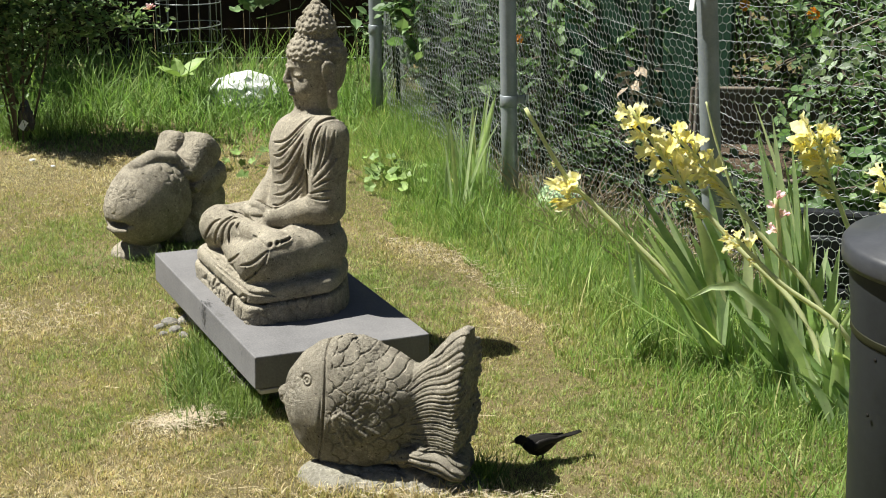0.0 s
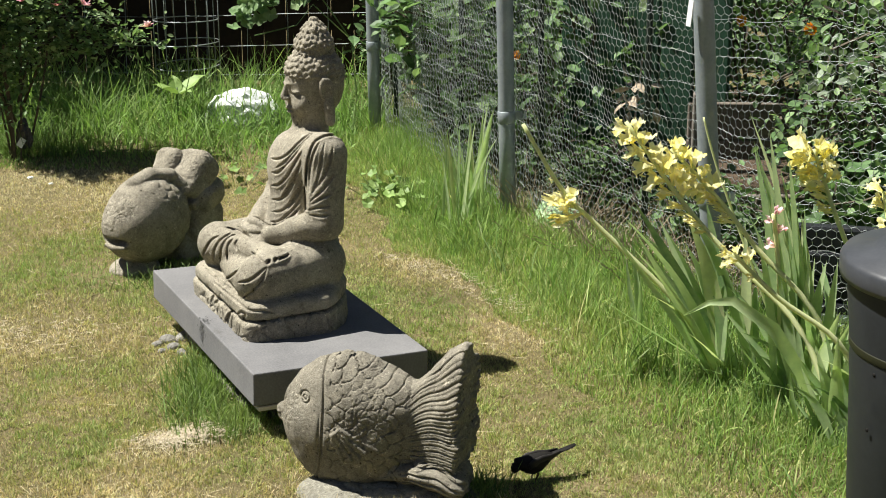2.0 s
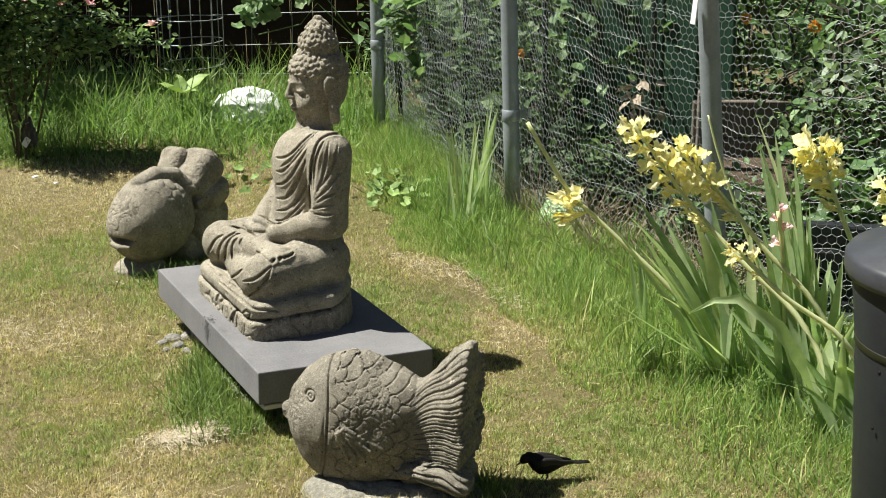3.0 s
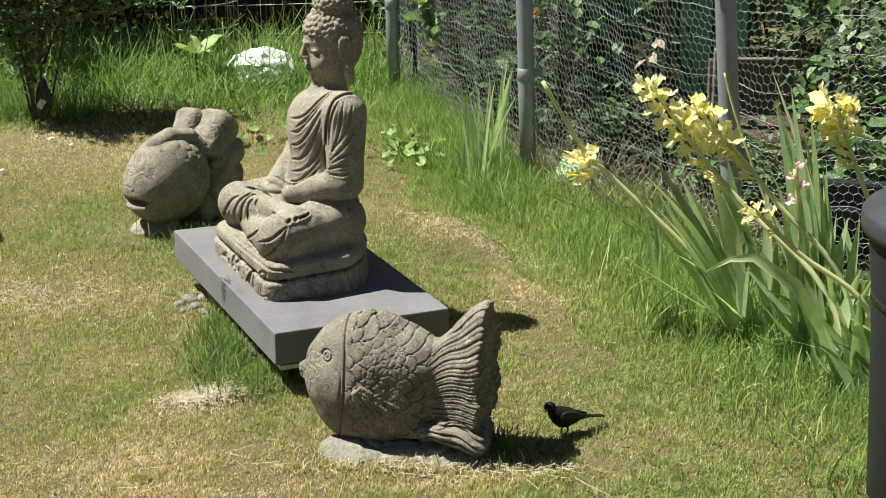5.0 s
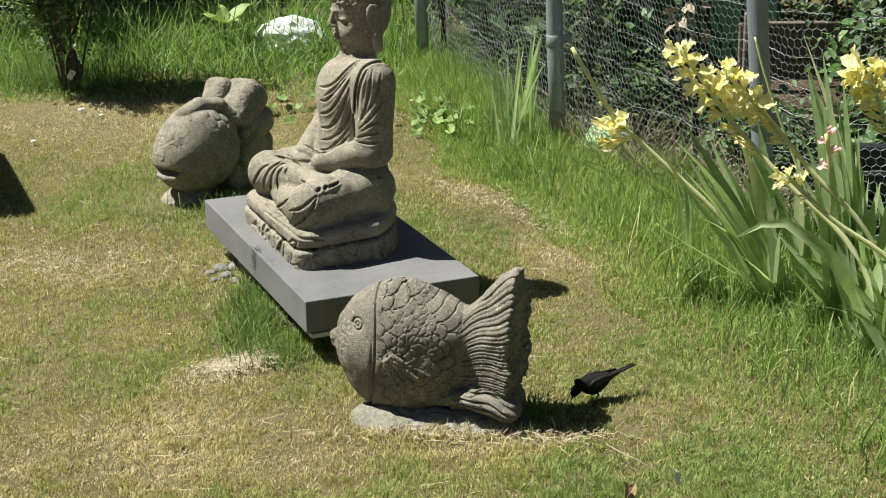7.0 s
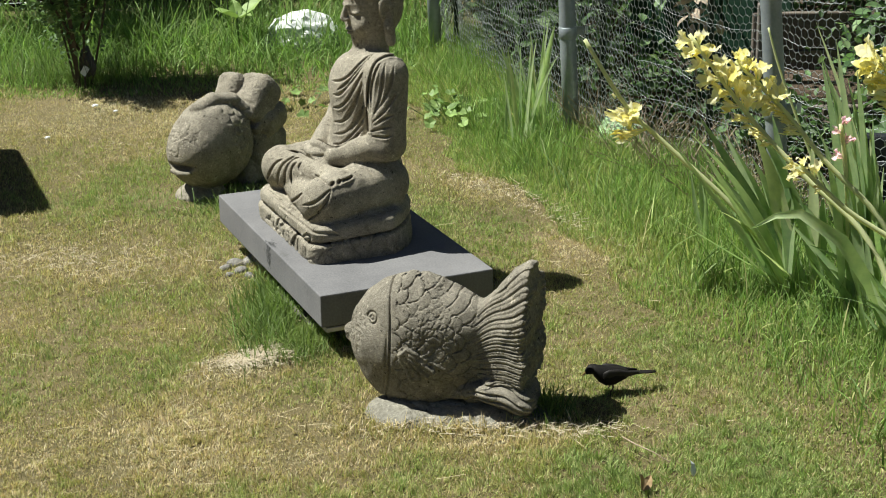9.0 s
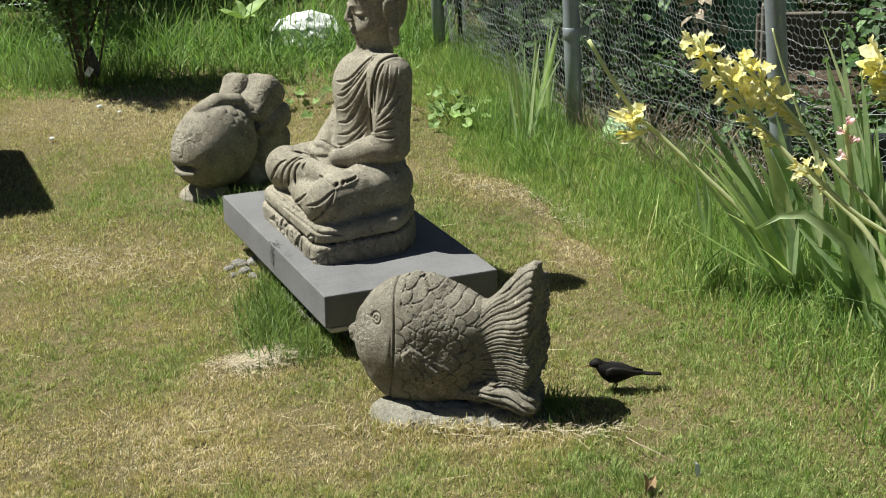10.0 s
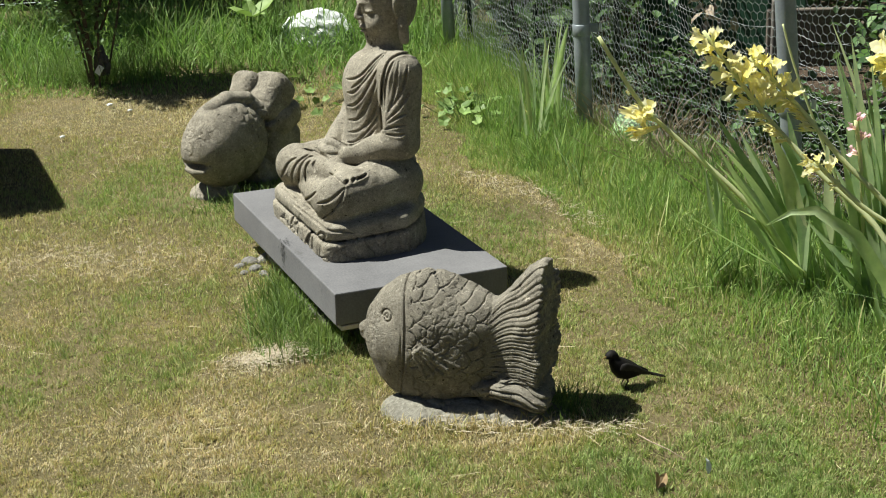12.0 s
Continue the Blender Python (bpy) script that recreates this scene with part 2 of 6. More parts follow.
class Solid:
    def __init__(self, lo, hi, step):
        self.lo, self.step = np.array(lo, float), step
        self.n = np.ceil((np.array(hi) - self.lo) / step).astype(int) + 1
        ax = [(self.lo[i] + step * np.arange(self.n[i])).astype(np.float32) for i in range(3)]
        self.x, self.y, self.z = ax[0][:, None, None], ax[1][None, :, None], ax[2][None, None, :]
        self.d = np.full(self.n, 1.0, np.float32)

    def shift(self, dx):
        """What is added from here on lands dx further along x."""
        self.lo, self.x = self.lo - (dx, 0, 0), self.x - np.float32(dx)

    def window(self, lo, hi, pad):
        s = []
        for i in range(3):
            a = int(max(0, np.floor((lo[i] - pad - self.lo[i]) / self.step)))
            b = int(min(self.n[i], np.ceil((hi[i] + pad - self.lo[i]) / self.step) + 1))
            s.append(slice(a, max(a + 1, b)))
        s = tuple(s)
        return s, self.x[s[0]], self.y[:, s[1]], self.z[:, :, s[2]]

    def join(self, s, d, k):
        old = self.d[s]
        if k > 0:
            h = np.clip(0.5 + 0.5 * (old - d) / k, 0, 1)
            self.d[s] = old * (1 - h) + d * h - k * h * (1 - h)
        else:
            self.d[s] = np.minimum(old, d)

    def ball(self, c, r, k=0.02, ry=0.0, rz=0.0):
        """An ellipsoid, turned by ry about y and rz about z (degrees)."""
        r = np.array((r, r, r) if isinstance(r, (int, float)) else r, float)
        big = r.max()
        s, x, y, z = self.window(np.array(c) - big, np.array(c) + big, 3 * k + 0.03)
        x, y, z = x - c[0], y - c[1], z - c[2]
        if rz:
            cz, sz = math.cos(radians(rz)), math.sin(radians(rz))
            x, y = cz * x + sz * y, -sz * x + cz * y
        if ry:
            cy, sy = math.cos(radians(ry)), math.sin(radians(ry))
            x, z = cy * x - sy * z, sy * x + cy * z
        k0 = np.sqrt((x / r[0]) ** 2 + (y / r[1]) ** 2 + (z / r[2]) ** 2)
        k1 = np.sqrt((x / r[0] ** 2) ** 2 + (y / r[1] ** 2) ** 2 + (z / r[2] ** 2) ** 2) + 1e-6
        self.join(s, (k0 * (k0 - 1) / k1).astype(np.float32), k)

    def limb(self, a, b, ra, rb, k=0.02, flat=(1, 1, 1)):
        """A round cone from a to b."""
        a, b = np.array(a, float), np.array(b, float)
        big = max(ra, rb) * max(1 / min(flat), 1)
        s, x, y, z = self.window(np.minimum(a, b) - big, np.maximum(a, b) + big, 3 * k + 0.03)
        f = np.array(flat, float)
        ab = (b - a) * f
        px, py, pz = (x - a[0]) * f[0], (y - a[1]) * f[1], (z - a[2]) * f[2]
        t = np.clip((px * ab[0] + py * ab[1] + pz * ab[2]) / (ab @ ab), 0, 1)
        d = np.sqrt((px - t * ab[0]) ** 2 + (py - t * ab[1]) ** 2 + (pz - t * ab[2]) ** 2) - (ra + t * (rb - ra))
        self.join(s, d.astype(np.float32), k)

    def carve(self, lo, hi, depth):
        """Adds depth(x, y, z), in metres, to the field inside a window: positive cuts in, negative raises."""
        s, x, y, z = self.window(lo, hi, 0)
        self.d[s] += depth(x, y, z).astype(np.float32)

    def block(self, c, half, r, k=0.01, ry=0.0, rz=0.0):
        """A box with rounded edges, turned by ry about y and rz about z (degrees)."""
        big = math.sqrt(sum(v * v for v in half))
        s, x, y, z = self.window(np.array(c) - big, np.array(c) + big, 3 * k + 0.02)
        x, y, z = x - c[0], y - c[1], z - c[2]
        cz, sz, cy, sy = math.cos(radians(rz)), math.sin(radians(rz)), math.cos(radians(ry)), math.sin(radians(ry))
        x, y = cz * x + sz * y, -sz * x + cz * y
        x, z = cy * x - sy * z, sy * x + cy * z
        q = [np.abs(v) - h + r for v, h in zip((x, y, z), half)]
        d = np.sqrt(sum(np.maximum(v, 0) ** 2 for v in q)) + np.minimum(np.maximum(np.maximum(q[0], q[1]), q[2]), 0) - r
        self.join(s, d.astype(np.float32), k)

    def incise(self, lo, hi, lines, width, depth, lip=0.35):
        """Chisels lines into the side that faces the camera; their points, in centimetres right and up, fit its view.
        """
        s, x, y, z = self.window(lo, hi, 0)
        d = self.d[s]
        near = np.abs(d) < 0.02
        gx, gy, gz = np.gradient(d)
        near &= gx * VIEW_CUT[0] + gy * VIEW_CUT[1] + gz * VIEW_CUT[2] > 0
        a = (x * VIEW_RIGHT[0] + y * VIEW_RIGHT[1] + 0 * z)[near]
        b = (x * VIEW_UP[0] + y * VIEW_UP[1] + z * VIEW_UP[2])[near]
        best = np.full(a.shape, 9.0)
        for line in lines:
            pts = np.array(line, float) / 100
            ext = np.vstack((2 * pts[0] - pts[1], pts, 2 * pts[-1] - pts[-2]))
            run = []
            for i in range(len(pts) - 1):
                p0, p1, p2, p3 = ext[i:i + 4]
                for u in np.linspace(0, 1, 5)[:-1]:
                    run.append(0.5 * (2 * p1 + (p2 - p0) * u + (2 * p0 - 5 * p1 + 4 * p2 - p3) * u * u + (3 * p1 - p0 - 3 * p2 + p3) * u ** 3))
            run.append(pts[-1])
            for j in range(len(run) - 1):
                e = run[j + 1] - run[j]
                t = np.clip(((a - run[j][0]) * e[0] + (b - run[j][1]) * e[1]) / (e @ e + 1e-9), 0, 1)
                end = min(1.0, 0.45 + 0.25 * j, 0.45 + 0.25 * (len(run) - 2 - j))
                best = np.minimum(best, np.hypot(a - run[j][0] - t * e[0], b - run[j][1] - t * e[1]) / end)
        d[near] += (depth * np.exp(-(best / width) ** 2) - lip * depth * np.exp(-((best - 2.1 * width) / (1.3 * width)) ** 2)).astype(np.float32)

    def crackle(self, lo, hi, scale, depth, amount=0.0):
        """Thin irregular cracks."""
        s, x, y, z = self.window(lo, hi, 0)
        d = self.d[s]
        near = np.abs(d) < 0.015
        p = np.stack([(v + 0 * d)[near] for v in (x, y, z)], 1) * scale
        w = p + 0.6 * np.sin(1.7 * p[:, (1, 2, 0)] + 1.0) + 0.35 * np.sin(4.1 * p[:, (2, 0, 1)] + 2.0)
        cell = np.floor(w)
        one, two = np.full(len(w), 9.0), np.full(len(w), 9.0)
        for i in (-1, 0, 1):
            for j in (-1, 0, 1):
                for k in (-1, 0, 1):
                    c = cell + (i, j, k)
                    h = np.sin(c @ np.array([[127.1, 269.5, 113.5], [311.7, 183.3, 271.9], [74.7, 246.1, 124.6]])) * 43758.5
                    q = np.linalg.norm(c + h % 1.0 - w, axis=1)
                    two = np.minimum(two, np.maximum(one, q))
                    one = np.minimum(one, q)
        patch = step_up(np.sin(0.9 * w[:, 0]) + np.sin(1.1 * w[:, 1] + 1) + np.sin(0.8 * w[:, 2] + 2), amount, amount + 0.8)
        d[near] += (depth * np.exp(-((two - one) / 0.07) ** 2) * patch).astype(np.float32)

    def mesh(self, name, mat, rough=0.0):
        """The surface where the field is zero, by surface nets."""
        d, n = self.d, self.n
        if rough:
            x, y, z = self.x, self.y, self.z
            w = np.zeros(n, np.float32)
            rnd = np.random.RandomState(5)
            for f in (14, 23, 41, 67, 90):
                a = rnd.normal(size=(3, 3)) * f
                q = [np.sin(a[i, 0] * x + a[i, 1] * y + a[i, 2] * z + i) for i in range(3)]
                w += (q[0] * q[1] + q[2] * q[0]) / math.sqrt(f / 14)
            d = d + rough * w
        ins = d < 0
        cell = np.zeros(n - 1, np.int8)
        for i in (0, 1):
            for j in (0, 1):
                for k in (0, 1):
                    cell += ins[i:n[0] - 1 + i, j:n[1] - 1 + j, k:n[2] - 1 + k]
        act = (cell > 0) & (cell < 8)
        idx = np.full(n - 1, -1, np.int64)
        ii, jj, kk = np.nonzero(act)
        idx[ii, jj, kk] = np.arange(len(ii))
        acc, cnt = np.zeros((len(ii), 3)), np.zeros(len(ii))
        corners = [(i, j, k) for i in (0, 1) for j in (0, 1) for k in (0, 1)]
        for p in corners:
            for axis in range(3):
                if p[axis]:
                    continue
                q = list(p)
                q[axis] = 1
                da, db = d[ii + p[0], jj + p[1], kk + p[2]], d[ii + q[0], jj + q[1], kk + q[2]]
                cross = (da < 0) != (db < 0)
                t = np.where(cross, da / np.where(cross, da - db, 1), 0)
                pos = np.tile(np.array(p, float), (len(ii), 1))
                pos[:, axis] += t
                acc += pos * cross[:, None]
                cnt += cross
        verts = (np.stack((ii, jj, kk), 1) + acc / cnt[:, None]) * self.step + self.lo
        quads = []
        for axis in range(3):
            u, v = (axis + 1) % 3, (axis + 2) % 3
            hi = [slice(1, m - 1) for m in n]
            hi[axis] = slice(0, n[axis] - 1)
            nxt = list(hi)
            nxt[axis] = slice(1, n[axis])
            a, b = ins[tuple(hi)], ins[tuple(nxt)]
            for flip, sel in ((False, a & ~b), (True, ~a & b)):
                e = np.stack(np.nonzero(sel), 1)
                e[:, u] += 1
                e[:, v] += 1
                qs = []
                for du, dv in ((-1, -1), (0, -1), (0, 0), (-1, 0)):
                    o = e.copy()
                    o[:, u] += du
                    o[:, v] += dv
                    qs.append(idx[o[:, 0], o[:, 1], o[:, 2]])
                qs = np.stack(qs, 1)
                quads.append(qs[:, ::-1] if flip else qs)
        quads = np.concatenate(quads)
        quads = quads[(quads >= 0).all(1)]
        return raw_mesh(name, verts, quads.ravel(), np.full(len(quads), 4), mat, None, True)


def groove(v, period, width):
    """1 in thin lines that repeat every period of v, 0 between."""
    w = np.abs((v / period) % 1 - 0.5) * period
    return np.exp(-((w / width) ** 2))


def step_up(v, a, b):
    t = np.clip((v - a) / (b - a), 0, 1)
    return t * t * (3 - 2 * t)


# ---- the ground ----


def ground():
    bm = bmesh.new()
    bmesh.ops.create_grid(bm, x_segments=60, y_segments=60, size=150)
    tagged(part("ground", bm, SOIL, None), "dry summer lawn soil with straw-coloured thatch", "ground", "", "structure")


ground()

# ---- seated statue ----


def seated_statue():
    s = Solid((-0.27, -0.31, -0.01), (0.26, 0.31, 0.96), 0.0034)
    x, y, z = s.x, s.y, s.z

    # two-tiered seat with square front corners and a rounded back
    def tier(half, x0, x1, z0, z1, r, front):
        cx, hx = (x0 + x1) / 2, (x1 - x0) / 2
        qx, qy = np.abs(x - cx) - hx + front, np.abs(y) - half + front
        box2 = np.sqrt(np.maximum(qx, 0) ** 2 + np.maximum(qy, 0) ** 2) + np.minimum(np.maximum(qx, qy), 0) - front
        el = (np.sqrt(((x - 0.075) / 0.268) ** 2 + (y / 0.315) ** 2) - 1) * 0.27
        d2 = np.maximum(box2, np.where(x < 0.075, el, box2)) + r
        dz = np.abs(z - (z0 + z1) / 2) - (z1 - z0) / 2 + r
        return np.sqrt(np.maximum(d2, 0) ** 2 + np.maximum(dz, 0) ** 2) + np.minimum(np.maximum(d2, dz), 0) - r

    full = (slice(None),) * 3
    low = tier(0.283, -0.21, 0.222, -0.02, 0.066, 0.014, 0.045)
    ang = np.arctan2(y, x + 0.02)
    low = low + 0.0022 * groove(ang + 0.6 * z + 0.03 * np.sin(9 * ang), 0.31, 0.010) * step_up(-z, -0.06, -0.055) + 0 * z
    s.join(full, low.astype(np.float32), 0)
    s.join(full, tier(0.278, -0.21, 0.218, 0.067, 0.122, 0.022, 0.065), 0.002)

    # folded legs
    s.ball((-0.058, 0, 0.195), (0.122, 0.180, 0.115), 0.03)
    for side in (1, -1):
        s.limb((-0.070, 0.15 * side, 0.19), (0.13, 0.195 * side, 0.182), 0.086, 0.074, 0.03, (1, 1, 1.02))
    s.limb((0.155, 0.185, 0.165), (0.135, -0.09, 0.15), 0.058, 0.04, 0.012)
    s.limb((0.150, -0.180, 0.196), (0.105, 0.055, 0.218), 0.066, 0.04, 0.014)
    # the upper foot, sole up, on the near thigh
    s.limb((0.115, 0.04, 0.232), (0.080, 0.195, 0.228), 0.031, 0.038, 0.010)
    s.limb((0.085, 0.19, 0.226), (0.035, 0.215, 0.228), 0.034, 0.022, 0.010)
    # trunk
    s.limb((-0.075, 0, 0.20), (-0.080, 0, 0.31), 0.106, 0.096, 0.03, (1, 0.80, 1))
    s.limb((-0.082, 0, 0.31), (-0.085, 0.005, 0.470), 0.096, 0.104, 0.03, (1, 0.80, 1))
    s.limb((-0.10, -0.085, 0.488), (-0.10, 0.135, 0.520), 0.060, 0.070, 0.05)
    s.limb((-0.120, 0, 0.53), (-0.130, 0, 0.66), 0.060, 0.056, 0.022)
    # arms
    s.limb((-0.105, 0.165, 0.525), (-0.082, 0.200, 0.325), 0.068, 0.054, 0.02)
    s.limb((-0.112, -0.138, 0.468), (-0.082, -0.195, 0.325), 0.054, 0.052, 0.02)
    for side in (1, -1):
        s.limb((-0.082, 0.200 * side, 0.322), (0.055, 0.075 * side, 0.272), 0.052, 0.030, 0.014)
    s.ball((0.082, 0.01, 0.258), (0.04, 0.075, 0.019), 0.008)
    s.ball((0.082, -0.012, 0.283), (0.036, 0.066, 0.016), 0.006)
    for side in (1, -1):
        s.limb((0.06, 0.05 * side, 0.292), (0.088, 0.008 * side, 0.306), 0.012, 0.010, 0.005)

    # folds of the robe, the legs and the seat, laid out to fit the camera's view
    s.incise((-0.12, -0.18, 0.26), (0.08, 0.15, 0.60), [
        [(-1.1, 46.8), (0.9, 46.1), (3.9, 47.1), (7.5, 50.2), (11.1, 53.1)],
        [(-1.1, 42.5), (0.8, 42.0), (3.5, 44.1), (6.7, 47.2), (12.0, 53.2)],
        [(0.1, 43.5), (2.8, 44.7), (6.0, 47.7), (10.0, 51.4)],
        [(-1.4, 38.6), (0.6, 38.3), (3.3, 40.3), (6.1, 44.1), (9.4, 48.4)],
        [(-1.6, 34.3), (1.0, 33.8), (3.5, 35.5), (5.9, 40.0), (8.8, 45.8)],
        [(1.4, 34.5), (3.7, 36.9), (5.6, 40.0)]], 0.0033, 0.0080, 0.25)
    s.incise((-0.12, -0.18, 0.24), (0.08, 0.15, 0.45), [
        [(-1.8, 30.4), (0.9, 30.2), (3.4, 31.7), (5.8, 34.8), (8.0, 37.7)],
        [(-2.2, 27.3), (-0.1, 26.9), (2.6, 28.6), (5.7, 31.4), (7.5, 34.3)],
        [(3.0, 30.3), (5.4, 33.1), (7.2, 36.0)],
        [(-5.0, 27.8), (-2.8, 25.9), (0.2, 26.2), (4.1, 28.2), (7.1, 31.0)]], 0.0034, 0.0080, 0.25)
    s.incise((-0.2, 0.08, 0.27), (0.06, 0.30, 0.64), [
        [(8.8, 29.2), (8.8, 31.8), (9.2, 38.0), (9.9, 43.6), (11.8, 48.8), (14.3, 50.9), (18.0, 51.8), (20.7, 50.9)],
        [(9.8, 34.8), (10.5, 41.6), (11.7, 45.8), (13.5, 49.1)]], 0.0036, 0.010)
    s.incise((-0.2, 0.10, 0.27), (0.06, 0.30, 0.62), [
        [(10.7, 34.3), (12.6, 38.2), (13.9, 43.2), (15.1, 49.0)],
        [(11.3, 34.8), (14.3, 38.7), (16.5, 43.2), (17.7, 47.7)],
        [(10.2, 32.0), (13.7, 34.8), (16.6, 38.2), (17.8, 39.7)],
        [(10.6, 31.0), (13.6, 32.6), (16.3, 33.6)],
        [(9.2, 29.3), (12.3, 29.8), (15.7, 30.2)],
        [(9.7, 27.9), (13.1, 27.1), (15.4, 27.5)]], 0.0033, 0.0080, 0.25)
    s.incise((0.02, -0.31, 0.10), (0.26, 0.12, 0.29), [
        [(-24.8, 18.6), (-23.3, 20.8), (-21.5, 22.9), (-19.1, 24.0)],
        [(-21.6, 16.5), (-20.8, 19.4), (-19.4, 21.8), (-17.6, 23.2), (-15.0, 24.6)],
        [(-19.2, 15.7), (-18.5, 19.3), (-17.5, 21.6), (-15.6, 23.4), (-13.6, 23.9)],
        [(-16.7, 15.3), (-16.5, 18.9), (-15.9, 21.0), (-14.6, 22.4)],
        [(-13.3, 19.0), (-13.8, 20.8), (-13.0, 22.2)]], 0.0036, 0.0085, 0.2)
    s.incise((0.0, -0.31, 0.09), (0.26, 0.31, 0.31), [
        [(-17.1, 26.9), (-13.7, 25.5), (-10.4, 23.4), (-8.4, 22.1)],
        [(-8.7, 17.8), (-6.7, 15.8), (-4.0, 13.3)],
        [(-17.6, 10.1), (-14.9, 10.9), (-13.0, 12.3)],
        [(-12.8, 8.6), (-9.8, 8.8), (-6.9, 10.5), (-4.2, 12.6)],
        [(-11.8, 3.9), (-8.9, 5.8), (-5.8, 8.7), (-4.1, 12.2)]], 0.0036, 0.009, 0.2)
    for i, (a, b) in enumerate(((-3.5, 14.1), (-1.4, 14.6), (0.1, 15.0), (1.2, 15.3), (2.2, 15.8))):
        s.incise((0.0, 0.12, 0.12), (0.2, 0.31, 0.30), [[(a - 0.35, b - 0.3), (a + 0.1, b + 0.2), (a + 0.35, b + 0.45)]], 0.0048 - 0.0004 * i, 0.020, 0.2)
    s.incise((-0.1, -0.31, 0.0), (0.26, 0.31, 0.16), [
        [(-21.7, 9.6), (-17.4, 5.9), (-12.9, 2.2), (-9.8, 0.0), (-5.4, -0.5), (-3.0, -1.2)],
        [(-16.4, -0.4), (-17.2, -1.9), (-18.2, -3.8)],
        [(-8.2, -6.0), (-9.3, -7.5), (-10.2, -8.8)],
        [(-21.6, 5.2), (-22.3, 4.1), (-22.7, 2.8)],
        [(-25.2, 14.9), (-21.8, 11.8), (-18.1, 8.5), (-15.4, 6.7)],
        [(-13.8, -1.0), (-12.4, -0.4), (-11.4, -1.5), (-12.2, -2.8)]], 0.0034, 0.006)
    s.crackle((-0.25, -0.31, -0.01), (0.25, 0.31, 0.066), 15, 0.0075, -0.7)
    s.crackle((-0.25, -0.31, 0.05), (0.25, 0.31, 0.13), 14, 0.004, 0.3)

    # head, set back a little over the shoulders
    s.shift(-0.021)
    s.ball((-0.122, 0, 0.718), (0.094, 0.082, 0.108), 0.014)
    s.ball((-0.100, 0, 0.655), (0.060, 0.062, 0.052), 0.025)
    s.ball((-0.062, 0, 0.617), (0.017, 0.022, 0.016), 0.012)
    s.limb((-0.030, 0, 0.724), (-0.019, 0, 0.690), 0.007, 0.0115, 0.005)
    s.ball((-0.026, 0, 0.683), (0.016, 0.018, 0.009), 0.003)
    for side in (1, -1):
        s.limb((-0.029, 0.012 * side, 0.728), (-0.058, 0.056 * side, 0.731), 0.006, 0.005, 0.004)
        s.ball((-0.047, 0.034 * side, 0.704), (0.0145, 0.022, 0.0115), 0.002)
        s.ball((-0.064, 0.042 * side, 0.664), (0.025, 0.024, 0.026), 0.02)
        s.ball((-0.128, 0.089 * side, 0.712), (0.027, 0.015, 0.041), 0.002, 8)
        s.limb((-0.130, 0.091 * side, 0.70), (-0.134, 0.093 * side, 0.614), 0.0145, 0.0155, 0.004)
    s.ball((-0.037, 0, 0.651), (0.013, 0.023, 0.0065), 0.002)
    s.ball((-0.040, 0, 0.640), (0.012, 0.018, 0.0065), 0.002)
    s.carve((-0.08, -0.035, 0.63), (0.0, 0.035, 0.66), lambda x, y, z: 0.004 * np.exp(-((z - 0.6455) / 0.003) ** 2 - (y / 0.024) ** 2) + 0 * x)
    s.carve((-0.09, -0.07, 0.69), (0.0, 0.07, 0.715), lambda x, y, z: 0.007 * np.exp(-((z - 0.6985) / 0.0032) ** 2 - ((np.abs(y) - 0.036) / 0.017) ** 2) + 0 * x)
    s.carve((-0.155, -0.11, 0.66), (-0.11, 0.11, 0.735), lambda x, y, z: 0.013 * np.exp(-((x + 0.124) / 0.010) ** 2 - ((z - 0.700) / 0.026) ** 2) * (np.abs(y) > 0.085))
    # curled hair in rows, and the top-knot
    hair = Solid(s.lo, s.lo + (s.n - 1) * s.step, s.step)
    hair.n, hair.d = s.n, np.full(s.n, 1.0, np.float32)
    hair.x, hair.y, hair.z = s.x, s.y, s.z
    hair.ball((-0.124, 0, 0.750), (0.0945, 0.0835, 0.088), 0)
    hair.ball((-0.128, 0, 0.838), (0.063, 0.062, 0.048), 0.010)
    hair.ball((-0.130, 0, 0.880), (0.040, 0.040, 0.032), 0.014)
    hair.ball((-0.131, 0, 0.908), (0.015, 0.015, 0.018), 0.014)
    w, hx, hy, hz = hair.window((-0.24, -0.1, 0.64), (0.0, 0.1, 0.95), 0)
    radius = np.sqrt((hx + 0.122) ** 2 + hy ** 2) + 0.02
    row = (hz - 0.64 + 0.003 * np.sin(9 * np.arctan2(hy, hx + 0.122))) / 0.0172
    k = np.floor(row)
    turn = np.arctan2(hy, hx + 0.122)
    per = np.maximum(6, np.round(math.tau * np.where(hz < 0.82, 0.085, np.where(hz < 0.885, 0.06, 0.036)) / 0.0182))
    col = turn / math.tau * per + 0.5 * (k % 2)
    c = np.floor(col)
    jig = np.sin(12.9 * k + 7.7 * c), np.sin(5.3 * k + 17.1 * c), np.sin(8.7 * k + 3.9 * c)
    q = np.sqrt(((col % 1) - 0.5 - 0.07 * jig[0]) ** 2 + ((row % 1) - 0.5 - 0.07 * jig[1]) ** 2) * (1 + 0.10 * jig[2])
    hair.d[w] += (0.0052 * step_up(q, 0.25, 0.5) - 0.0034 + 0.0007 * jig[2] + 0 * radius).astype(np.float32)
    line = 0.750 - 0.10 * step_up(-(hx + 0.150), 0.0, 0.02) + 0.008 * np.cos(hy * 28)
    hair.d[w] = np.maximum(hair.d[w], (line - hz + 0 * hx).astype(np.float32))
    s.d = np.minimum(s.d, hair.d)
    s.shift(0.021)

    # chips and weathering
    ob = new("seated_statue", s.mesh("seated_statue", STONE, 0.0010))
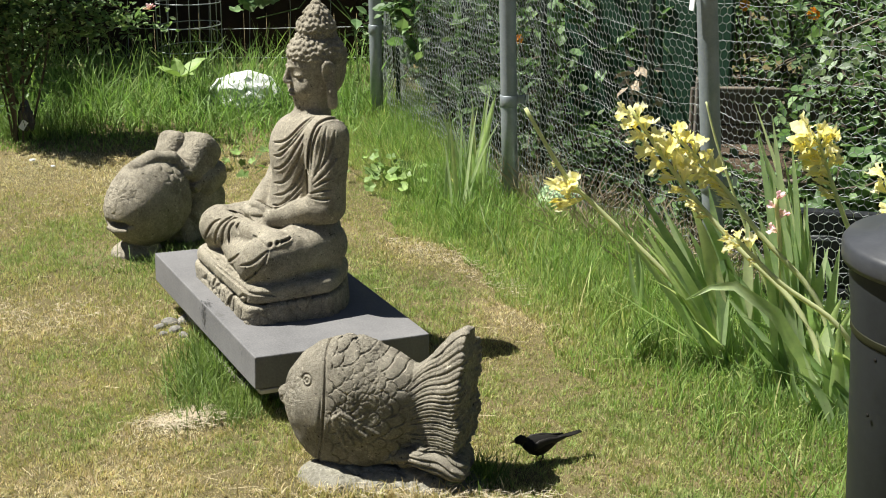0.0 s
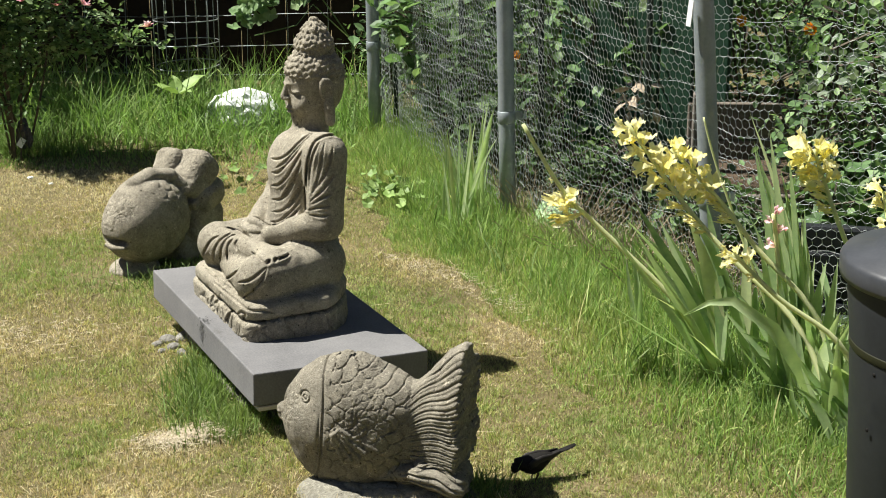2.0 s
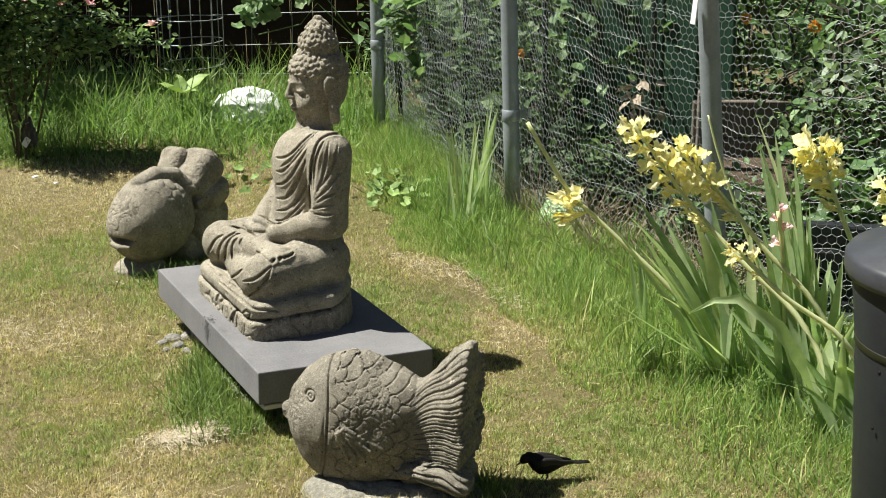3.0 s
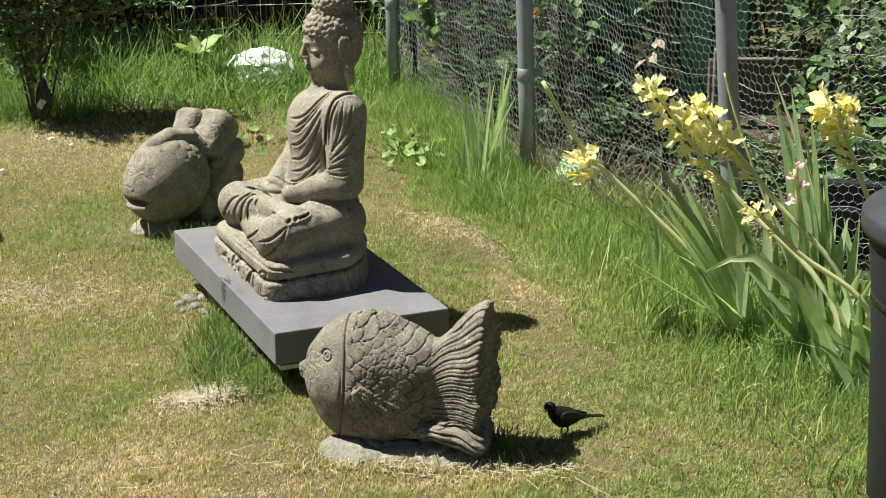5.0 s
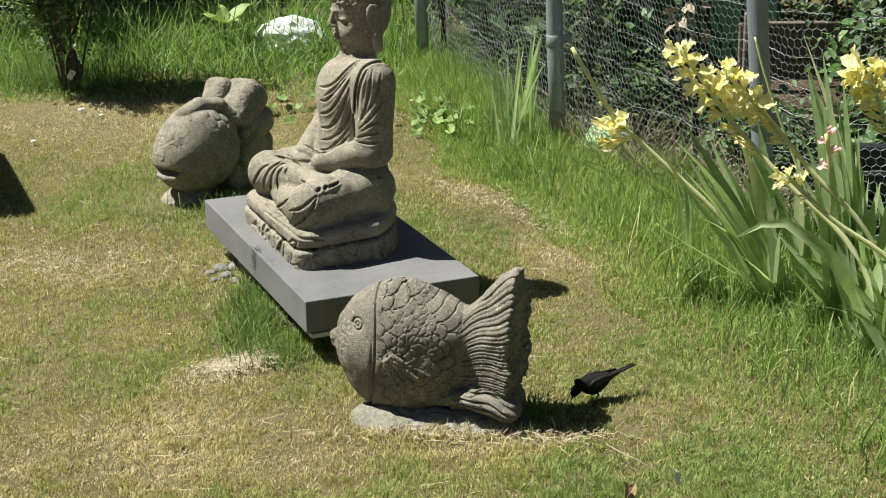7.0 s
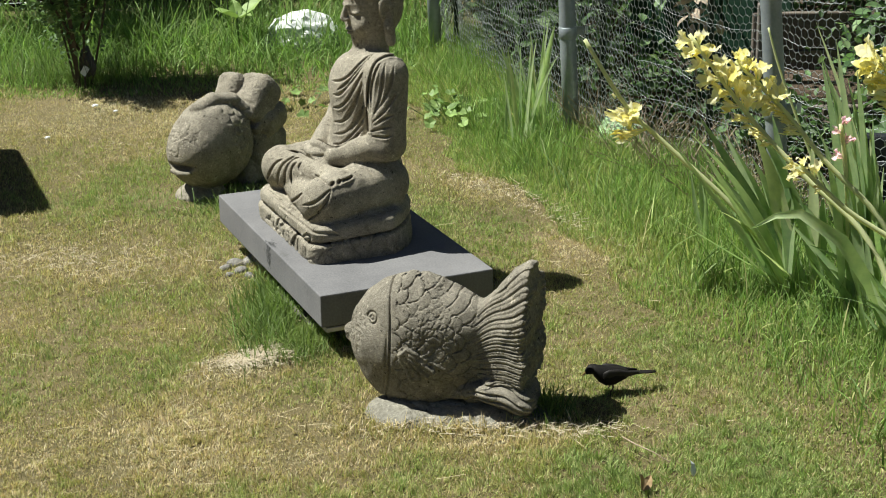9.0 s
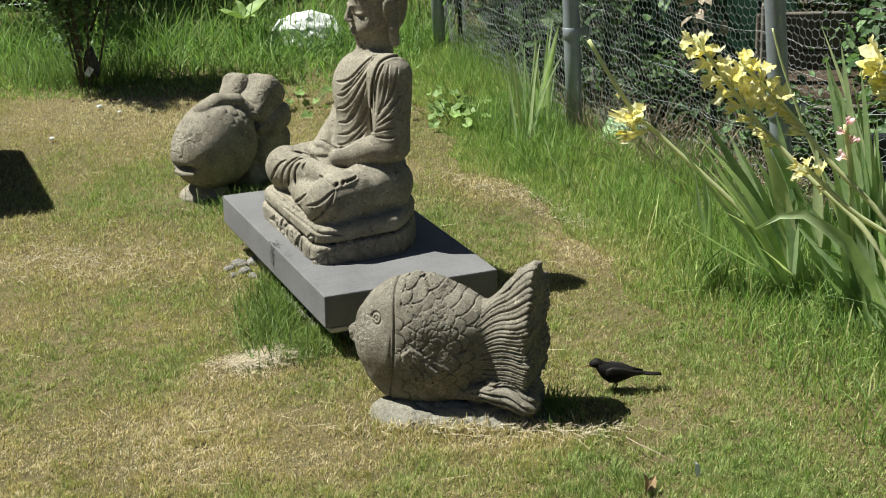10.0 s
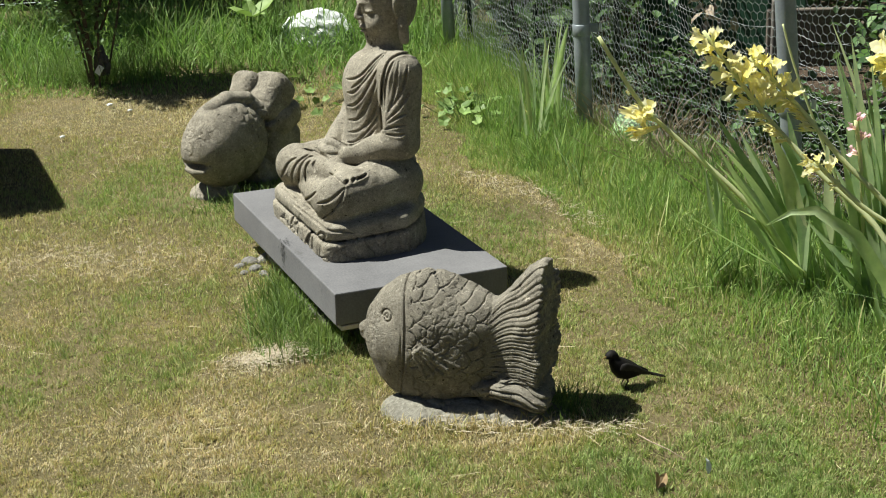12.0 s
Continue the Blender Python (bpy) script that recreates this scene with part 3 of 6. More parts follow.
    ob.matrix_basis = pose(-0.51, 4.49, 0.193, 0, 1.2, 206)
    tagged(ob, "weathered grey-brown carved stone seated statue on a stone plinth", "statue")


seated_statue()

# ---- plinth ----


def plinth():
    th = thing("plinth", pose(-0.535, 3.89, 0.2, 0, 1.8, 25.5), "smooth grey stone slab plinth raised on small stones", "plinth")
    bm = box_bm(0.549, 1.087, 0.099, 0.004, 2)
    part("slab", bm, SLAB, th, "smooth dark grey slab", pose(0.2745, 0.5435, -0.0495))
    # supports under it
    for x, y, w, d, h, r in ((0.19, 0.20, 0.2, 0.14, 0.09, 6), (0.40, 0.22, 0.2, 0.14, 0.08, -8), (0.14, 0.80, 0.16, 0.22, 0.1, 4), (0.44, 0.9, 0.2, 0.16, 0.08, 12)):
        part("support_stone", box_bm(w, d, h + 0.02, 0.012, 2), STONE_BASE, th, "rough support stone", pose(x, y, -0.1 - h / 2, 0, 0, r))
    rnd = random.Random(8)
    bm = bmesh.new()
    for k in range(150):
        side = k % 4 > 0
        u, v, r = 0.50 + rnd.gauss(0, 0.014), min(0.09, abs(rnd.gauss(0.03, 0.02)) + 0.003) if side else abs(rnd.gauss(0, 0.014)), rnd.uniform(0.001, 0.004)
        ring = [bm.verts.new((-0.0012, u + r * rnd.uniform(0.5, 1.2) * math.cos(w), -v + 1.4 * r * rnd.uniform(0.5, 1.2) * math.sin(w)) if side
                             else (v + r * rnd.uniform(0.5, 1.2) * math.cos(w), u + r * math.sin(w), 0.0012)) for w in (0, 1.05, 2.09, 3.14, 4.19, 5.24)]
        bm.faces.new(ring[::-1] if side else ring)
    part("stain", bm, STAIN, th, "dark rough stain on the slab's edge")
    part("packing_board", box_bm(0.3, 0.05, 0.014, 0.002, 1), PALE_WOOD, th, "pale wooden packing strip", pose(0.165, 0.030, -0.110, 0, 0, 2))
    part("packing_board", box_bm(0.05, 0.34, 0.016, 0.002, 1), GREY_WOOD, th, "grey wooden packing strip", pose(0.05, 0.36, -0.17, 0, 4, 3))


plinth()
for k, (x, y, r) in enumerate(((-0.93, 4.70, 0.034), (-0.90, 4.63, 0.03), (-0.96, 4.66, 0.022), (-0.88, 4.72, 0.036), (-0.86, 4.58, 0.022), (-0.93, 4.60, 0.018))):
    q = Solid((-0.06, -0.06, -0.03), (0.06, 0.06, 0.05), 0.006)
    q.ball((0, 0, 0.0), (r, r * 0.8, r * 0.6), 0, 10, 30 * k)
    ob = new("rubble_stone", q.mesh("rubble_stone", PALE_RUBBLE, 0.002))
    ob.matrix_basis = pose(x, y, r * 0.12, 0, 0, 50 * k)
    tagged(ob, "small pale broken stone beside the plinth", "stone", "rubble stones")

# ---- fish statues ----


def fish_front():
    s = Solid((-0.23, -0.14, 0.01), (0.37, 0.13, 0.53), 0.0027)
    full = (slice(None),) * 3
    x, y, z = s.x, s.y, s.z
    s.ball((0.0, 0, 0.217), (0.187, 0.122, 0.187), 0.0)
    s.ball((-0.166, 0, 0.232), (0.040, 0.03, 0.024), 0.02)
    s.ball((-0.168, 0, 0.212), (0.036, 0.03, 0.018), 0.012)
    s.ball((0.12, 0, 0.235), (0.10, 0.082, 0.115), 0.05)
    # worn low back fin
    s.limb((-0.01, 0, 0.390), (0.062, 0, 0.380), 0.015, 0.015, 0.014, (1, 0.4, 1))
    # spread tail: a thick plate whose upper edge sweeps up in a curve
    top = np.interp(x, [0.10, 0.15, 0.18, 0.215, 0.265, 0.31, 0.35], [0.308, 0.320, 0.338, 0.372, 0.428, 0.458, 0.467])
    bot = 0.128 + 0 * x
    half = (0.060 + 0.048 * np.clip((x - 0.14) / 0.19, 0, 1) ** 1.3) * (1 - 0.55 * np.clip((z - top + 0.14) / 0.14, 0, 1) ** 1.5)
    end = 0.322 + 0.016 * np.clip((z - 0.13) / 0.37, 0, 1) + 0.003 * np.sin(z * 70) - 0.016 * np.clip(-y / 0.09, 0, 1)
    dz, dx, dy = np.maximum(z - top, bot - z), np.maximum(0.10 - x, x - end), np.abs(y) - half
    q = np.maximum(np.maximum(dx, dy), dz) + 0.014
    d = np.sqrt(np.maximum(dx + 0.014, 0) ** 2 + np.maximum(dy + 0.014, 0) ** 2 + np.maximum(dz + 0.014, 0) ** 2) + np.minimum(q, 0) - 0.014
    s.join(full, d.astype(np.float32), 0.02)
    # lower lobe that rolls out over the base
    s.limb((0.09, -0.035, 0.090), (0.205, -0.068, 0.120), 0.018, 0.031, 0.006, (1, 0.7, 1))
    s.limb((0.205, -0.068, 0.120), (0.300, -0.070, 0.092), 0.031, 0.033, 0.006, (1, 0.7, 1))
    s.limb((0.16, 0.0, 0.085), (0.275, 0.01, 0.085), 0.045, 0.050, 0.01, (1, 0.75, 1))

    def scales(x, y, z):
        # rounded scales in columns, each column lapping over the next towards the tail
        a = 0.029
        shape = np.broadcast_shapes(x.shape, z.shape)
        gap, dome = np.full(shape, 1.0, np.float32), np.zeros(shape, np.float32)
        for i in range(9, -1, -1):
            cx = -0.052 + a * i
            for j in range(-6, 7):
                wob = math.sin(12.9 * i + 7.7 * j)
                cz = 0.22 + 0.041 * (j + 0.5 * (i % 2)) + 0.006 * math.sin(5.3 * i + 11.1 * j)
                rx, rz = 0.034 + 0.005 * wob, 0.0245 + 0.003 * math.sin(3.1 * i + 2.3 * j)
                q = np.sqrt(((x - cx - 0.005 * wob) / rx) ** 2 + ((z - cz) / rz) ** 2)
                inside = q < 1.0
                gap = np.where(inside, (1 - q) * 0.026, gap)
                dome = np.where(inside, 0.5 * wob + 0.5 * (1 - q * q), dome)
        crack = np.exp(-(gap / 0.0021) ** 2)
        worn = 0.45 + 0.55 * step_up(np.sin(38 * x + 2) + np.sin(31 * z + 9 * x + 1), -0.9, 0.5)
        on = step_up(x, -0.034, -0.028) * step_up(0.185 - x, 0, 0.03)
        return (0.0066 * crack * worn - 0.0010 * dome) * on + 0 * y

    s.carve((-0.05, -0.16, 0.03), (0.2, 0.16, 0.42), scales)

    def gill_lines(x, y, z):
        g = x - (-0.042 - 0.95 * (z - 0.27) ** 2)
        return 0.0075 * np.exp(-(g / 0.0026) ** 2) + 0.004 * np.exp(-((g + 0.010) / 0.0022) ** 2) * step_up(0.30 - z, 0, 0.06) + 0 * y

    s.carve((-0.12, -0.16, 0.02), (-0.01, 0.16, 0.42), gill_lines)

    def tail_lines(x, y, z):
        top = np.interp(x, [0.10, 0.15, 0.18, 0.215, 0.265, 0.31, 0.35], [0.308, 0.320, 0.338, 0.372, 0.428, 0.458, 0.467])
        # rays lie level low down and follow the swept edge near the top
        lo, hi = 0 * (x + z), 0 * (x + z) + 1.3
        for _ in range(11):
            v = 0.5 * (lo + hi)
            over = 0.128 + 0.195 * v + (top - 0.323) * np.maximum(v, 0) ** 2.3 > z
            lo, hi = np.where(over, lo, v), np.where(over, v, hi)
        v = v + 0.014 * np.sin(x * 55 + z * 13 + 1.5)
        n = np.floor(v / 0.0715 + 0.5)
        deep = 0.75 + 0.35 * np.sin(2.4 * n)
        fade = step_up(x, 0.165, 0.19) * step_up(np.abs(y), 0.02, 0.04) * step_up(z, 0.125, 0.14)
        return (0.0085 * deep * groove(v, 0.0715, 0.0085) + 0.0035 * groove(v + 0.033 + 0.004 * np.sin(n), 0.0715, 0.0055)) * fade

    s.carve((0.15, -0.14, 0.11), (0.36, 0.14, 0.52), tail_lines)
    s.carve((0.10, -0.14, 0.03), (0.36, -0.03, 0.155), lambda x, y, z: 0.0065 * groove(z - 0.16 * (x - 0.1) + 1.7 * np.maximum(x - 0.2, 0) ** 1.6 + 0.002 * np.sin(90 * x), 0.0165, 0.0026) * step_up(x, 0.14, 0.18) * step_up(0.152 - z, 0, 0.01))

    def ragged(x, y, z):
        # broken, knobbly end of the tail
        w = np.sin(z * 95 + 40 * y) * np.sin(y * 120 + 25 * z) + 0.7 * np.sin(z * 210 + 3) * np.sin(y * 90 + 1) + 0.6 * np.sin(z * 47 + 1.3)
        return 0.0036 * (w + 0.3) * step_up(x, 0.29, 0.325)

    s.carve((0.27, -0.14, 0.0), (0.37, 0.14, 0.53), ragged)
    s.carve((0.24, -0.07, 0.14), (0.38, 0.07, 0.47), lambda x, y, z: 0.012 * step_up(x, 0.295, 0.33) * np.exp(-(y / 0.08) ** 6) * (0.7 + 0.3 * np.sin(z * 60)))
    # eyes and fingered side fins
    for side in (1, -1):
        def eye(x, y, z):
            r = np.sqrt((x + 0.098) ** 2 + (z - 0.305) ** 2)
            return (y * side > 0) * (0.006 * np.exp(-((r - 0.0145) / 0.0026) ** 2) + 0.005 * np.exp(-((r - 0.0055) / 0.0024) ** 2))

        s.carve((-0.14, -0.16, 0.26), (-0.06, 0.16, 0.35), eye)
        for i, a1 in enumerate(((0.010, 0.148), (0.032, 0.152), (0.052, 0.162), (0.068, 0.178), (0.098, 0.184))):
            a0 = (-0.014 + 0.005 * i, 0.222 + 0.004 * i)
            y0, y1 = (0.122 * math.sqrt(max(0.1, 1 - (p[0] / 0.187) ** 2 - ((p[1] - 0.217) / 0.187) ** 2)) for p in (a0, a1))
            s.limb((a0[0], (y0 + 0.001) * side, a0[1]), (a1[0], (y1 + 0.003) * side, a1[1]), 0.0066, 0.0050, 0.0008)
    s.crackle((-0.24, -0.17, 0.0), (0.36, 0.17, 0.42), 27, 0.0028, -0.3)
    ob = new("fish_statue", s.mesh("fish_statue", STONE_FISH, 0.0014))
    ob.matrix_basis = pose(-0.240, 3.60, -0.030, 0, 0, -13)
    tagged(ob, "round carved stone fish statue with scales and spread tail", "fish statue", "fish statues")


def fish_front_base():
    s = Solid((-0.30, -0.22, -0.05), (0.34, 0.22, 0.10), 0.007)
    s.ball((-0.035, -0.03, -0.005), (0.155, 0.12, 0.052), 0.0)
    s.ball((0.14, -0.02, -0.008), (0.19, 0.115, 0.056), 0.03)
    s.crackle((-0.3, -0.2, -0.05), (0.34, 0.2, 0.1), 9, 0.010, 0.6)
    ob = new("statue_base", s.mesh("statue_base", STONE_BASE, 0.0018))
    ob.matrix_basis = pose(-0.200, 3.572, -0.004, 0, 0, -8)
    tagged(ob, "pale rough stone base sunk in the lawn", "statue base")


def fish_back():
    # nose along -x, tail lobes along +x
    s = Solid((-0.26, -0.24, -0.03), (0.42, 0.24, 0.58), 0.0042)
    s.ball((0.0, 0, 0.212), (0.203, 0.160, 0.188), 0.0)
    s.ball((-0.10, 0, 0.19), (0.125, 0.125, 0.125), 0.05)
    s.limb((-0.04, 0, 0.385), (0.07, 0, 0.385), 0.02, 0.03, 0.012, (1, 0.75, 1))
    s.carve((-0.12, -0.1, 0.38), (0.18, 0.1, 0.42), lambda x, y, z: 0.007 * np.exp(-((z - 0.388 + 0 * x) / 0.006) ** 2) * (np.abs(y) > 0.03))
    for c, half, r, ry, rz in (((0.205, 0.050, 0.375), (0.095, 0.066, 0.062), 0.045, -58, 0), ((0.245, -0.045, 0.352), (0.115, 0.092, 0.078), 0.058, -42, 0),
                               ((0.272, -0.055, 0.265), (0.095, 0.10, 0.058), 0.045, -12, 8), ((0.27, 0.05, 0.27), (0.09, 0.08, 0.06), 0.05, 0, 0),
                               ((0.258, -0.03, 0.15), (0.11, 0.11, 0.095), 0.06, 8, 0), ((0.23, 0, 0.05), (0.13, 0.11, 0.07), 0.05, 0, 0)):
        s.block(c, half, r, 0.004, ry, rz)
    s.block((0.19, -0.105, 0.255), (0.045, 0.03, 0.02), 0.014, 0.004, -22, 0)
    # hood-like back fin over the body
    for a, b in (((-0.07, 0.0, 0.372), (0.02, -0.01, 0.394)), ((0.02, -0.01, 0.394), (0.10, -0.04, 0.382)), ((0.10, -0.04, 0.382), (0.150, -0.085, 0.315))):
        s.limb(a, b, 0.033, 0.033, 0.003, (1, 0.8, 1))

    def scales(x, y, z):
        a = 0.05
        u, v = x / a, z / (a * 0.85)
        row = np.floor(u)
        best = np.full(np.broadcast_shapes(u.shape, v.shape), 9.0, np.float32)
        for k in (-1, 0, 1):
            r = row + k
            fv = v + 0.5 * (r % 2)
            cell = np.floor(fv)
            for j in (-1, 0, 1):
                best = np.minimum(best, (u - r - 0.5) ** 2 + (fv - cell - j - 0.5) ** 2)
        return 0.0045 * step_up(np.sqrt(best), 0.38, 0.55) * step_up(x, -0.05, 0.0) * step_up(0.17 - x, 0, 0.01) * step_up(0.39 - z, 0, 0.02) + 0 * y

    s.carve((-0.07, -0.2, 0.05), (0.18, 0.2, 0.42), scales)
    # open mouth
    s.carve((-0.26, -0.08, 0.12), (-0.12, 0.08, 0.2), lambda x, y, z: 0.05 * np.exp(-((z - 0.158 - 0.9 * y ** 2) / 0.011) ** 2 - (y / 0.05) ** 2) + 0 * x)
    s.limb((-0.208, -0.05, 0.136), (-0.214, 0.0, 0.132), 0.011, 0.012, 0.004)
    s.limb((-0.214, 0.0, 0.132), (-0.208, 0.05, 0.136), 0.012, 0.011, 0.004)
    s.ball((-0.07, 0.03, 0.0), (0.12, 0.10, 0.055), 0.01)
    s.crackle((-0.26, -0.24, 0.0), (0.16, 0.24, 0.37), 26, 0.005, 0.5)
    s.crackle((0.16, -0.24, 0.1), (0.42, 0.24, 0.58), 36, 0.004, -0.3)
    ob = new("fish_statue", s.mesh("fish_statue", STONE, 0.0012))
    ob.matrix_basis = pose(-1.15, 5.56, 0.0, 0, 0, 58) @ Matrix.Diagonal((0.9, 0.9, 0.925, 1))
    tagged(ob, "rounded carved stone fish statue with thick lobed tail", "fish statue", "fish statues")


fish_front_base()
fish_front()
fish_back()

# ---- fence of steel posts ----
POSTS = [(-0.361, 7.916, -0.4, 0.50), (0.290, 6.085, -1.5, 0.488), (0.950, 4.834, -4.5, 0.46)]


def fence_post(x, y, lean, band):
    th = thing("fence_post", pose(x, y, 0, 0, lean, 0), "round galvanised grey steel fence post with strap", "fence post", "fence posts")
    part("pipe", lathe_bm([(0.034, -0.05), (0.0345, 0.4), (0.0345, 1.2), (0.0345, 2.3)], 28), STEEL, th)
    part("strap", lathe_bm([(0.0362, -0.024), (0.0378, -0.022), (0.0378, 0.022), (0.0362, 0.024)], 28), STEEL, th, "steel tension band", pose(0, 0, band))
    part("strap_lug", box_bm(0.036, 0.012, 0.036, 0.002, 1), STEEL, th, "", pose(0.050, 0.004, band + 0.002))
    part("tag", box_bm(0.020, 0.004, 0.034, 0.001, 1), WHITE_PLASTIC, th, "small white tag", pose(0.078, -0.006, band + 0.004, 0, 6, -58))
    return th


for p in POSTS[:2]:
    fence_post(*p)
th = fence_post(*POSTS[2])
part("tag", box_bm(0.024, 0.004, 0.085, 0.001, 1), WHITE_PLASTIC, th, "white paper tag", pose(-0.050, -0.03, 1.10, -8, 5, -58))

# ---- wire netting ----
NET = [(-0.30, 8.6), (-0.29, 7.98), (0.02, 7.0), (0.36, 6.16), (0.68, 5.5), (1.03, 4.92), (1.7, 4.4), (2.6, 4.1)]


def along(pts, s):
    """Points and sideways normals at arc lengths s of a smooth line."""
    p = np.array(pts, float)
    seg = np.linalg.norm(np.diff(p, axis=0), axis=1)
    cum = np.concatenate(([0], np.cumsum(seg)))
    fine = np.linspace(0, cum[-1], 400)
    q = np.stack([np.interp(fine, cum, p[:, i]) for i in (0, 1)], 1)
    kern = np.ones(41) / 41
    sm = np.stack([np.convolve(np.pad(q[:, i], 20, "reflect", reflect_type="odd"), kern, "valid") for i in (0, 1)], 1)
    out = np.stack([np.interp(s, fine, sm[:, i]) for i in (0, 1)], -1)
    g = np.gradient(sm, axis=0)
    g /= np.linalg.norm(g, axis=1, keepdims=True)
    nrm = np.stack([np.interp(s, fine, -g[:, 1]), np.interp(s, fine, g[:, 0])], -1)
    return out, nrm, cum[-1]


def net_point(s, h, layer):
    s, h = s + 0.008 * np.sin(19 * h + 7 * s) + 0.005 * np.sin(43 * h - 13 * s + layer), h + 0.006 * np.sin(17 * s + 11 * h) + 0.004 * np.sin(37 * s - 23 * h)
    base, nrm, _ = along(NET, s)
    bulge = 0.030 * np.sin(2.1 * s + 3 * h + layer) + 0.013 * np.sin(6.3 * s - 5 * h + 2 * layer) + 0.006 * np.sin(17 * s + 9 * h)
    bulge = bulge + 0.05 * np.exp(-h / 0.25) * np.sin(4.2 * s + layer) - 0.05 * layer
    sag = 0.016 * np.sin(3.3 * s + layer) + 0.006 * np.sin(8.1 * s + 5 * h)
    lean = 0.05 * layer * np.sin(1.7 * s)
    return np.stack((base[..., 0] + nrm[..., 0] * (bulge + lean * h), base[..., 1] + nrm[..., 1] * (bulge + lean * h), h + sag), -1)


def netting(layer, s0, s1, top, w, tilt):
    v, sl = 0.62 * w, 0.31 * w
    h = v + sl
    rows, cols = int(top / h), int((s1 - s0) / w)
    a, b = [], []
    i = np.arange(cols)
    for j in range(rows):
        off = 0.5 * (j % 2)
        s = s0 + (i + off) * w
        z = j * h + tilt * (s - s0)
        lo, up = net_point(s, z, layer), net_point(s, z + v, layer)
        left, right = net_point(s - w / 2, z + h, layer), net_point(s + w / 2, z + h, layer)
        a += [lo, up, up]
        b += [up, left, right]
    ob = new("wire_netting", wires("wire_netting", np.concatenate(a), np.concatenate(b), 0.0011, WIRE))
    tagged(ob, "sagging galvanised hexagonal wire netting between fence posts", "wire netting", "wire netting", "stuff")


netting(0, 0.0, 6.2, 1.35, 0.031, 0.0)
netting(1, 0.2, 3.0, 1.05, 0.038, 0.02)


def strands():
    a, b = [], []
    rnd = np.random.RandomState(3)
    for k in range(11):
        s = np.linspace(0.0, 6.1, 90)
        h = 0.05 + 0.125 * k + 0.012 * np.sin(1.3 * s + k) - 0.012 * (s - 3) * (k % 3 - 1)
        p = net_point(s, h, 0)
        a.append(p[:-1])
        b.append(p[1:])
    ob = new("strand_wire", wires("strand_wire", np.concatenate(a), np.concatenate(b), 0.0007, WIRE))
    tagged(ob, "horizontal galvanised strand wires woven through the netting", "wire", "", "stuff")


strands()
for x, y in ((-0.25, 8.0), (0.44, 6.22), (1.62, 4.75), (0.80, 5.55), (2.0, 4.6), (0.1, 7.05)):
    th = thing("garden_stake", pose(x, y, 0, random.uniform(-2, 2), random.uniform(-2, 2), 0), "thin dark green garden stake behind the netting", "stake", "garden stakes")
    part("rod", lathe_bm([(0.013, -0.05), (0.013, 0.9), (0.012, 1.75)], 10), DARK_STAKE, th)

# ---- back fence ----


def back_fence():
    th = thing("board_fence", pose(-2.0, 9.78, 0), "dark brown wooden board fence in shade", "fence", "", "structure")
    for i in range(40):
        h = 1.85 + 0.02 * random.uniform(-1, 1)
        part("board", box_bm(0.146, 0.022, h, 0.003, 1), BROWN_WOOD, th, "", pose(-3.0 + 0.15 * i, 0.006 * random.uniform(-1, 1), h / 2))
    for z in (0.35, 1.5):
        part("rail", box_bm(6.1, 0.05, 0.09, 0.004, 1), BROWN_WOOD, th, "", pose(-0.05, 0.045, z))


back_fence()


def field_fence():
    a, b = [], []
    y = 9.40
    for z in (0.089, 0.276, 0.465, 0.655, 0.845, 1.035, 1.2):
        xs = np.linspace(-4.2, -0.2, 30)
        p = np.stack((xs, y + 0.01 * np.sin(5 * xs + z), z + 0.012 * np.sin(2 * xs + 5 * z)), 1)
        a.append(p[:-1])
        b.append(p[1:])
    for x in np.arange(-4.078, -0.2, 0.258):
        zs = np.linspace(0, 1.22, 10)
        p = np.stack((x + 0.008 * np.sin(6 * zs + x), y + 0 * zs, zs), 1)
        a.append(p[:-1])
        b.append(p[1:])
    tagged(new("field_wire_fence", wires("field_wire_fence", np.concatenate(a), np.concatenate(b), 0.0020, WIRE)), "welded steel field wire in front of the dark boards", "wire fence", "", "structure")


field_fence()


def tomato_cage():
    th = thing("tomato_cage", pose(-1.577, 9.12, 0), "round galvanised wire tomato cage in tall grass", "tomato cage")
    for k in range(6):
        z = 0.05 + 0.142 * k
        pts = [(0.2 * math.cos(t), 0.2 * math.sin(t), z + 0.008 * math.sin(t + k)) for t in np.linspace(0, math.tau, 41)]
        part("ring", tube_bm(pts, 0.0032, 6), WIRE, th)
    for k in range(9):
        t = k * math.tau / 9
        part("upright", tube_bm([(0.2 * math.cos(t), 0.2 * math.sin(t), 0), (0.203 * math.cos(t + 0.03), 0.203 * math.sin(t + 0.03), 1.0)], 0.0032, 6), WIRE, th)


tomato_cage()

# ---- leaves and plants ----


def oval_leaf(n=3):
    """A folded leaf outline along +y of length 1: verts, faces."""
    w = [0.0, 0.24, 0.30, 0.18, 0.0]
    ys = [0.0, 0.25, 0.5, 0.78, 1.0]
    v = [(0, 0, 0)]
    for i in (1, 2, 3):
        v += [(-w[i], ys[i], 0.05), (0, ys[i], -0.02), (w[i], ys[i], 0.05)]
    v += [(0, 1, -0.08)]
    f = [(0, 2, 1), (0, 3, 2), (1, 2, 5, 4), (2, 3, 6, 5), (4, 5, 8, 7), (5, 6, 9, 8), (7, 8, 10), (8, 9, 10)]
    return np.array(v, float), f


